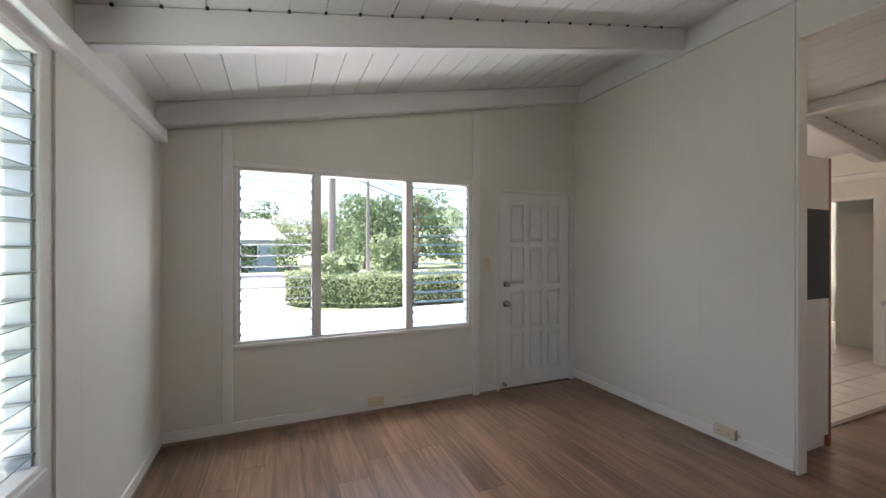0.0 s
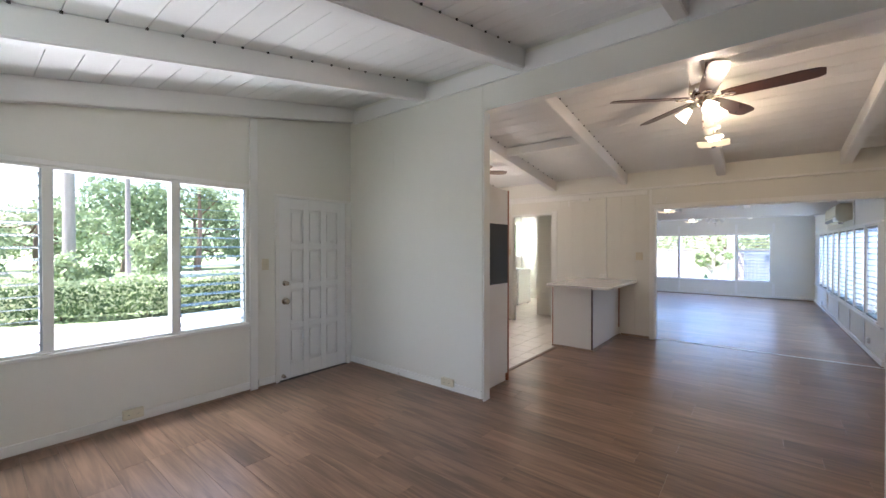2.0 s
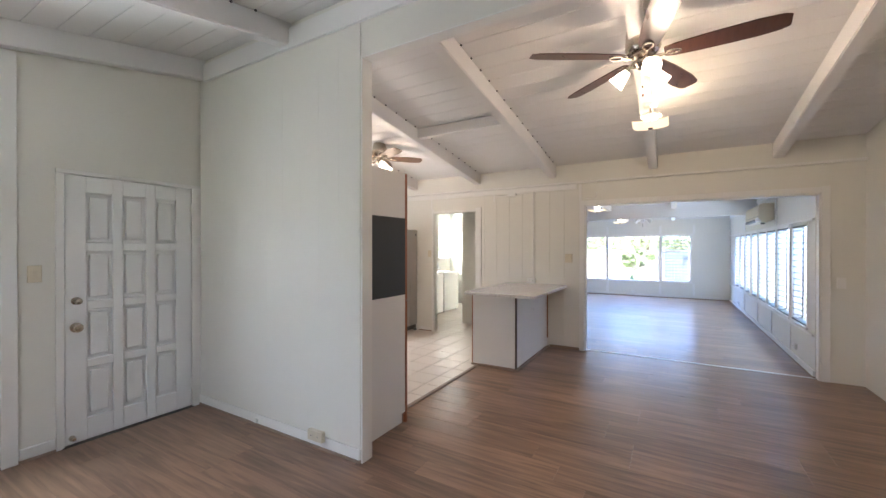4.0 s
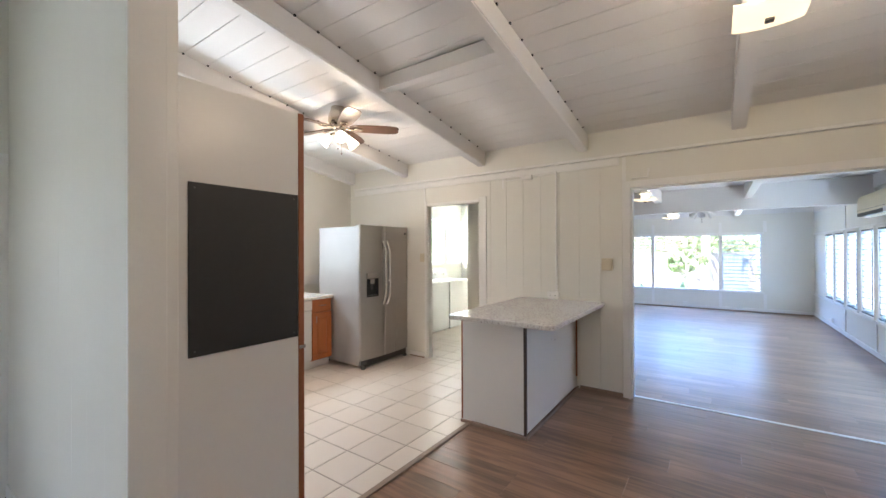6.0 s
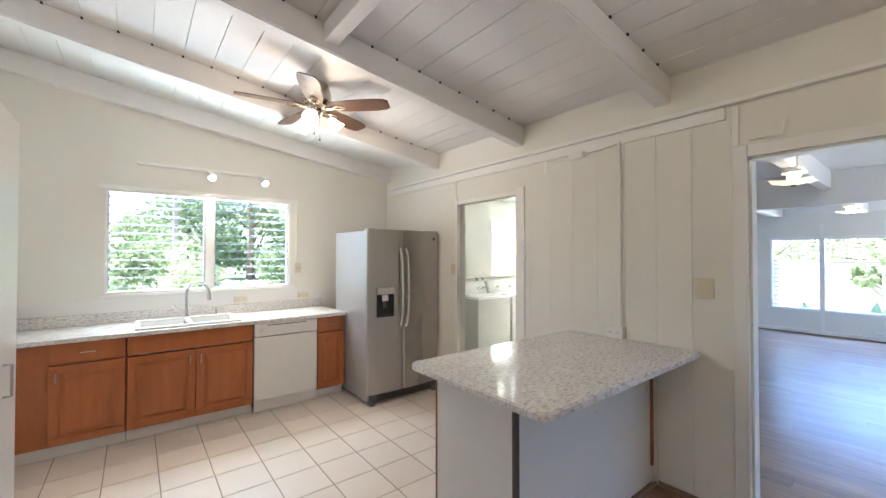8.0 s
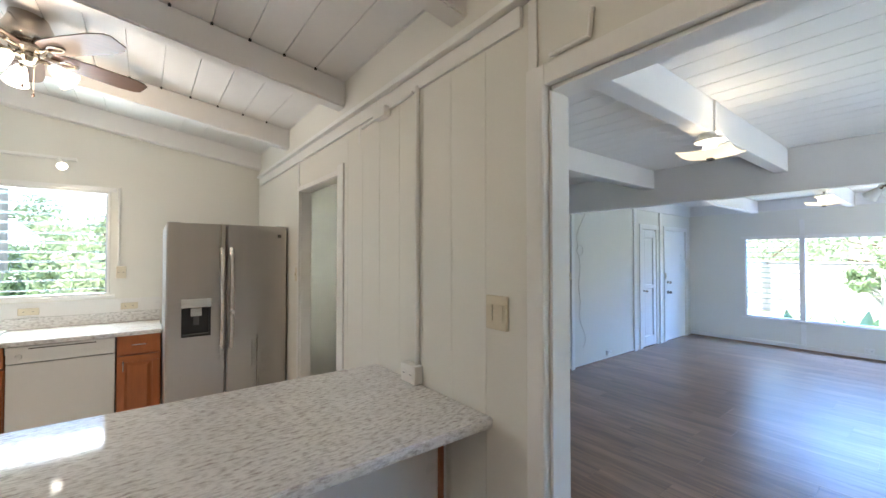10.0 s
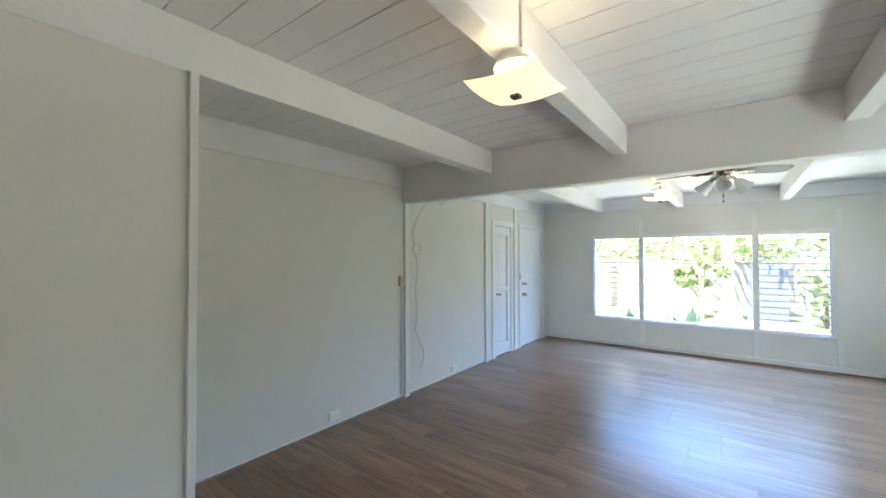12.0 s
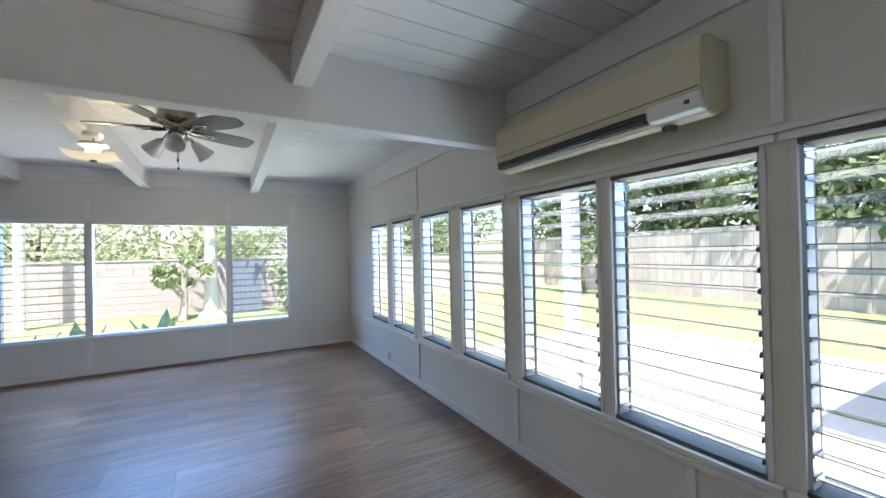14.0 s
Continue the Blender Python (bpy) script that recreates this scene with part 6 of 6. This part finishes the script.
part("foot_plate", box(10.60, 10.76, -2.68, -2.52, GZ + 0.03, GZ + 0.05, 0.003), ALU, pst)
pst2 = thing("garden_post", (21.2, 4.6, GZ), "white pole by the garden wall", "post")
part("shaft", tube([(21.2, 4.6, GZ), (21.2, 4.6, 3.6)], 0.11, 12), TRIM, pst2)
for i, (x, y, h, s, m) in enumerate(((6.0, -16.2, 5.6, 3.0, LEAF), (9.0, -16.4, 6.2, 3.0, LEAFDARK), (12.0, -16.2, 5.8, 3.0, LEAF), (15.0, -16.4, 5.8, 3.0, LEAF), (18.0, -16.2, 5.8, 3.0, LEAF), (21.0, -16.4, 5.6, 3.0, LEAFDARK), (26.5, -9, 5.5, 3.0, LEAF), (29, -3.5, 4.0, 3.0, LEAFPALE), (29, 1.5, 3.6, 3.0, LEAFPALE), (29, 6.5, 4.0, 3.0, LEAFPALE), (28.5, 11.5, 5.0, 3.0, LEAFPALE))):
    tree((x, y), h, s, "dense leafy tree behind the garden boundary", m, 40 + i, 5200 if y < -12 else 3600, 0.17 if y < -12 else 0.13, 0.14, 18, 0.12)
tree((20.6, 1.3), 1.95, 0.6, "small plumeria tree with a short twisted trunk", LEAFLIGHT, 61, 900, 0.09, 0.1, 8, 0.45, "small tree", "plumeria_tree", BARKPALE)
tree((18.5, -11.8), 3.4, 1.1, "young garden tree by the fence", LEAF, 62, 700, 0.12, 0.07, 7, 0.4, "small tree")
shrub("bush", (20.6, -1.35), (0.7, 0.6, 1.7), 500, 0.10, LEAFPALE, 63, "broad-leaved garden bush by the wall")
shed = thing("garden_screen", (21.3, -0.25, GZ), "slate blue boarded garden screen", "screen")
for k in range(7):
    part("board", box(21.25, 21.275, -0.70 + k * 0.13, -0.578 + k * 0.13, GZ, GZ + 1.58, 0.004), SLATE, shed)
for z in (0.3, 1.3):
    part("rail", box(21.278, 21.32, -0.70, 0.2, GZ + z, GZ + z + 0.08), SLATE, shed)
pt = thing("palm_tree", (21.0, 0.62, GZ), "pale smooth-trunked palm flaring at its base", "palm tree")
part("trunk", tube([(21, 0.62, GZ), (21, 0.62, GZ + 0.25), (21, 0.63, GZ + 0.9), (21.02, 0.64, GZ + 2.4), (21.05, 0.66, GZ + 4.6)], 0.15, 14, [0.36, 0.23, 0.16, 0.14, 0.12]), CONCRETE, pt, smooth=True)
for k in range(9):
    a = 2 * math.pi * k / 9
    bm = bmesh.new()
    side = Vector((-math.sin(a), math.cos(a), 0))
    for i in range(8):
        s0 = i / 8
        b0 = Vector((21.05 + math.cos(a) * 1.7 * s0, 0.66 + math.sin(a) * 1.7 * s0, GZ + 4.55 + 0.9 * s0 - 1.3 * s0 * s0))
        for q in (-1, 1):
            w = 0.4 * math.sin(0.4 + 2.5 * s0)
            bm.faces.new([bm.verts.new(v) for v in (b0, b0 + Vector((math.cos(a) * 0.15, math.sin(a) * 0.15, 0.02)), b0 + q * side * w + Vector((math.cos(a) * 0.22, math.sin(a) * 0.22, -0.3 * w)))])
    part("frond", bm, LEAFLIGHT, pt)


def agave(at, size, seed, label):
    x, y = at
    rng = random.Random(seed)
    t = thing("agave_plant", (x, y, GZ), label, "plant")
    for k in range(11):
        a = 2 * math.pi * k / 11 + rng.uniform(-0.2, 0.2)
        el = rng.uniform(0.5, 1.35)
        L = size * rng.uniform(0.75, 1.0)
        bm = bmesh.new()
        side = Vector((-math.sin(a), math.cos(a), 0))
        rows = []
        for i in range(6):
            s = i / 5
            p = Vector((x + math.cos(a) * math.cos(el) * L * s, y + math.sin(a) * math.cos(el) * L * s, GZ + math.sin(el) * L * s - 0.18 * L * s * s))
            w = size * 0.1 * math.sin(0.5 + 2.6 * s)
            rows.append([bm.verts.new(p + side * w + Vector((0, 0, 0.02 * size))), bm.verts.new(p), bm.verts.new(p - side * w + Vector((0, 0, 0.02 * size)))])
        for p, q in zip(rows, rows[1:]):
            for i in range(2):
                bm.faces.new((p[i], q[i], q[i + 1], p[i + 1]))
        part("leaf", bm, LEAF, t)


agave((15.35, 1.16), 1.2, 1, "broad-leaved green agave outside the wide window")
agave((15.3, 2.05), 1.1, 2, "dark green agave outside the louvres")
agave((15.4, 2.7), 0.95, 3, "small agave outside the louvres")
agave((15.4, 0.47), 0.9, 4, "small agave beside the window")

# unseen wing of the house, added to cast the shade edge on the patio
wg = thing("unseen_shade_wing", (5.5, -6.0, GZ), "plain stuccoed block, unseen, added to shade the patio", "house")
part("wall", box(2.2, 7.9, -9.5, -4.2, GZ, 2.35), STUCCO, wg)
part("roof", box(1.8, 8.3, -9.9, -3.8, 2.352, 2.48, 0.01), ROOFM, wg)
# ---------------------------------------------------------------- floor pieces
floor1 = thing("floor_front_room", (0, 0, 0), "brown wood-look laminate plank floor", "floor", kind="structure")
floor2 = thing("floor_dining", (0, 0, 0), "brown wood-look laminate plank floor", "floor", kind="structure")
floor3 = thing("floor_family_room", (0, 0, 0), "grey-brown wood-look laminate plank floor with a sheen", "floor", kind="structure")
tiles1 = thing("floor_kitchen", (0, 0, 0), "beige square ceramic tile floor with brown grout", "floor", kind="structure")
tiles2 = thing("floor_laundry", (0, 0, 0), "beige square ceramic tile floor", "floor", kind="structure")
PIECES = {}


def piece(name, x0, x1, y0, y1, top, mat, owner, chamfer=0.0005):
    w, d = round(x1 - x0, 3), round(y1 - y0, 3)
    if w < 0.01 or d < 0.01:
        return
    key = (name, w, d)
    if key not in PIECES:
        c = chamfer
        bm = bmesh.new()
        rings = []
        for z, i in ((-0.013, 0), (-c, 0), (0, c)):
            rings.append([bm.verts.new(p) for p in ((i, i, z), (w - i, i, z), (w - i, d - i, z), (i, d - i, z))])
        for a, b in zip(rings, rings[1:]):
            for i in range(4):
                bm.faces.new((a[i], a[(i + 1) % 4], b[(i + 1) % 4], b[i]))
        bm.faces.new(rings[-1])
        PIECES[key] = mesh_of(name, bm, mat)
    ob = new(name, PIECES[key])
    ob.parent = owner
    ob.location = (x0, y0, top)


def planks(owner, x0, x1, y0, y1, width=0.19, length=1.22, rng=random.Random(4)):
    x = x0
    while x < x1 - 0.005:
        b = min(x + width, x1)
        y = y0 - rng.choice((0.0, 0.2, 0.41, 0.61, 0.81, 1.02))
        while y < y1:
            piece("plank", x + 0.0006, b - 0.0006, max(y, y0) + 0.0006, min(y + length, y1) - 0.0006, 0.0, LAMINATE, owner)
            y += length
        x = b


planks(floor1, XL, XK, YS2, YF)
planks(floor2, XK, X3, YS2, YTILE - 0.005)
planks(floor3, X3, XE, YS, YN)


def tile_floor(owner, x0, x1, y0, y1, pitch=0.305, ox=4.09, oy=2.86, top=0.004):
    solid("grout_bed", box(x0, x1, y0, y1, -0.012, top - 0.003), GROUT, "brown tile grout", "floor")
    i0, i1 = math.floor((x0 - ox) / pitch), math.ceil((x1 - ox) / pitch)
    j0, j1 = math.floor((y0 - oy) / pitch), math.ceil((y1 - oy) / pitch)
    for i in range(i0, i1):
        for j in range(j0, j1):
            a, b, c, d = ox + i * pitch, ox + (i + 1) * pitch, oy + j * pitch, oy + (j + 1) * pitch
            piece("tile", max(a, x0) + 0.003, min(b, x1) - 0.003, max(c, y0) + 0.003, min(d, y1) - 0.003, top, TILE, owner, 0.0025)


tile_floor(tiles1, XK, X2 - 0.001, YTILE, YK)
tile_floor(tiles2, X2 + 0.001, XB - 0.13, YB + 0.12, YK)
tile_floor(tiles2, XB - 0.13, 10.0, YN + 0.12, YK)
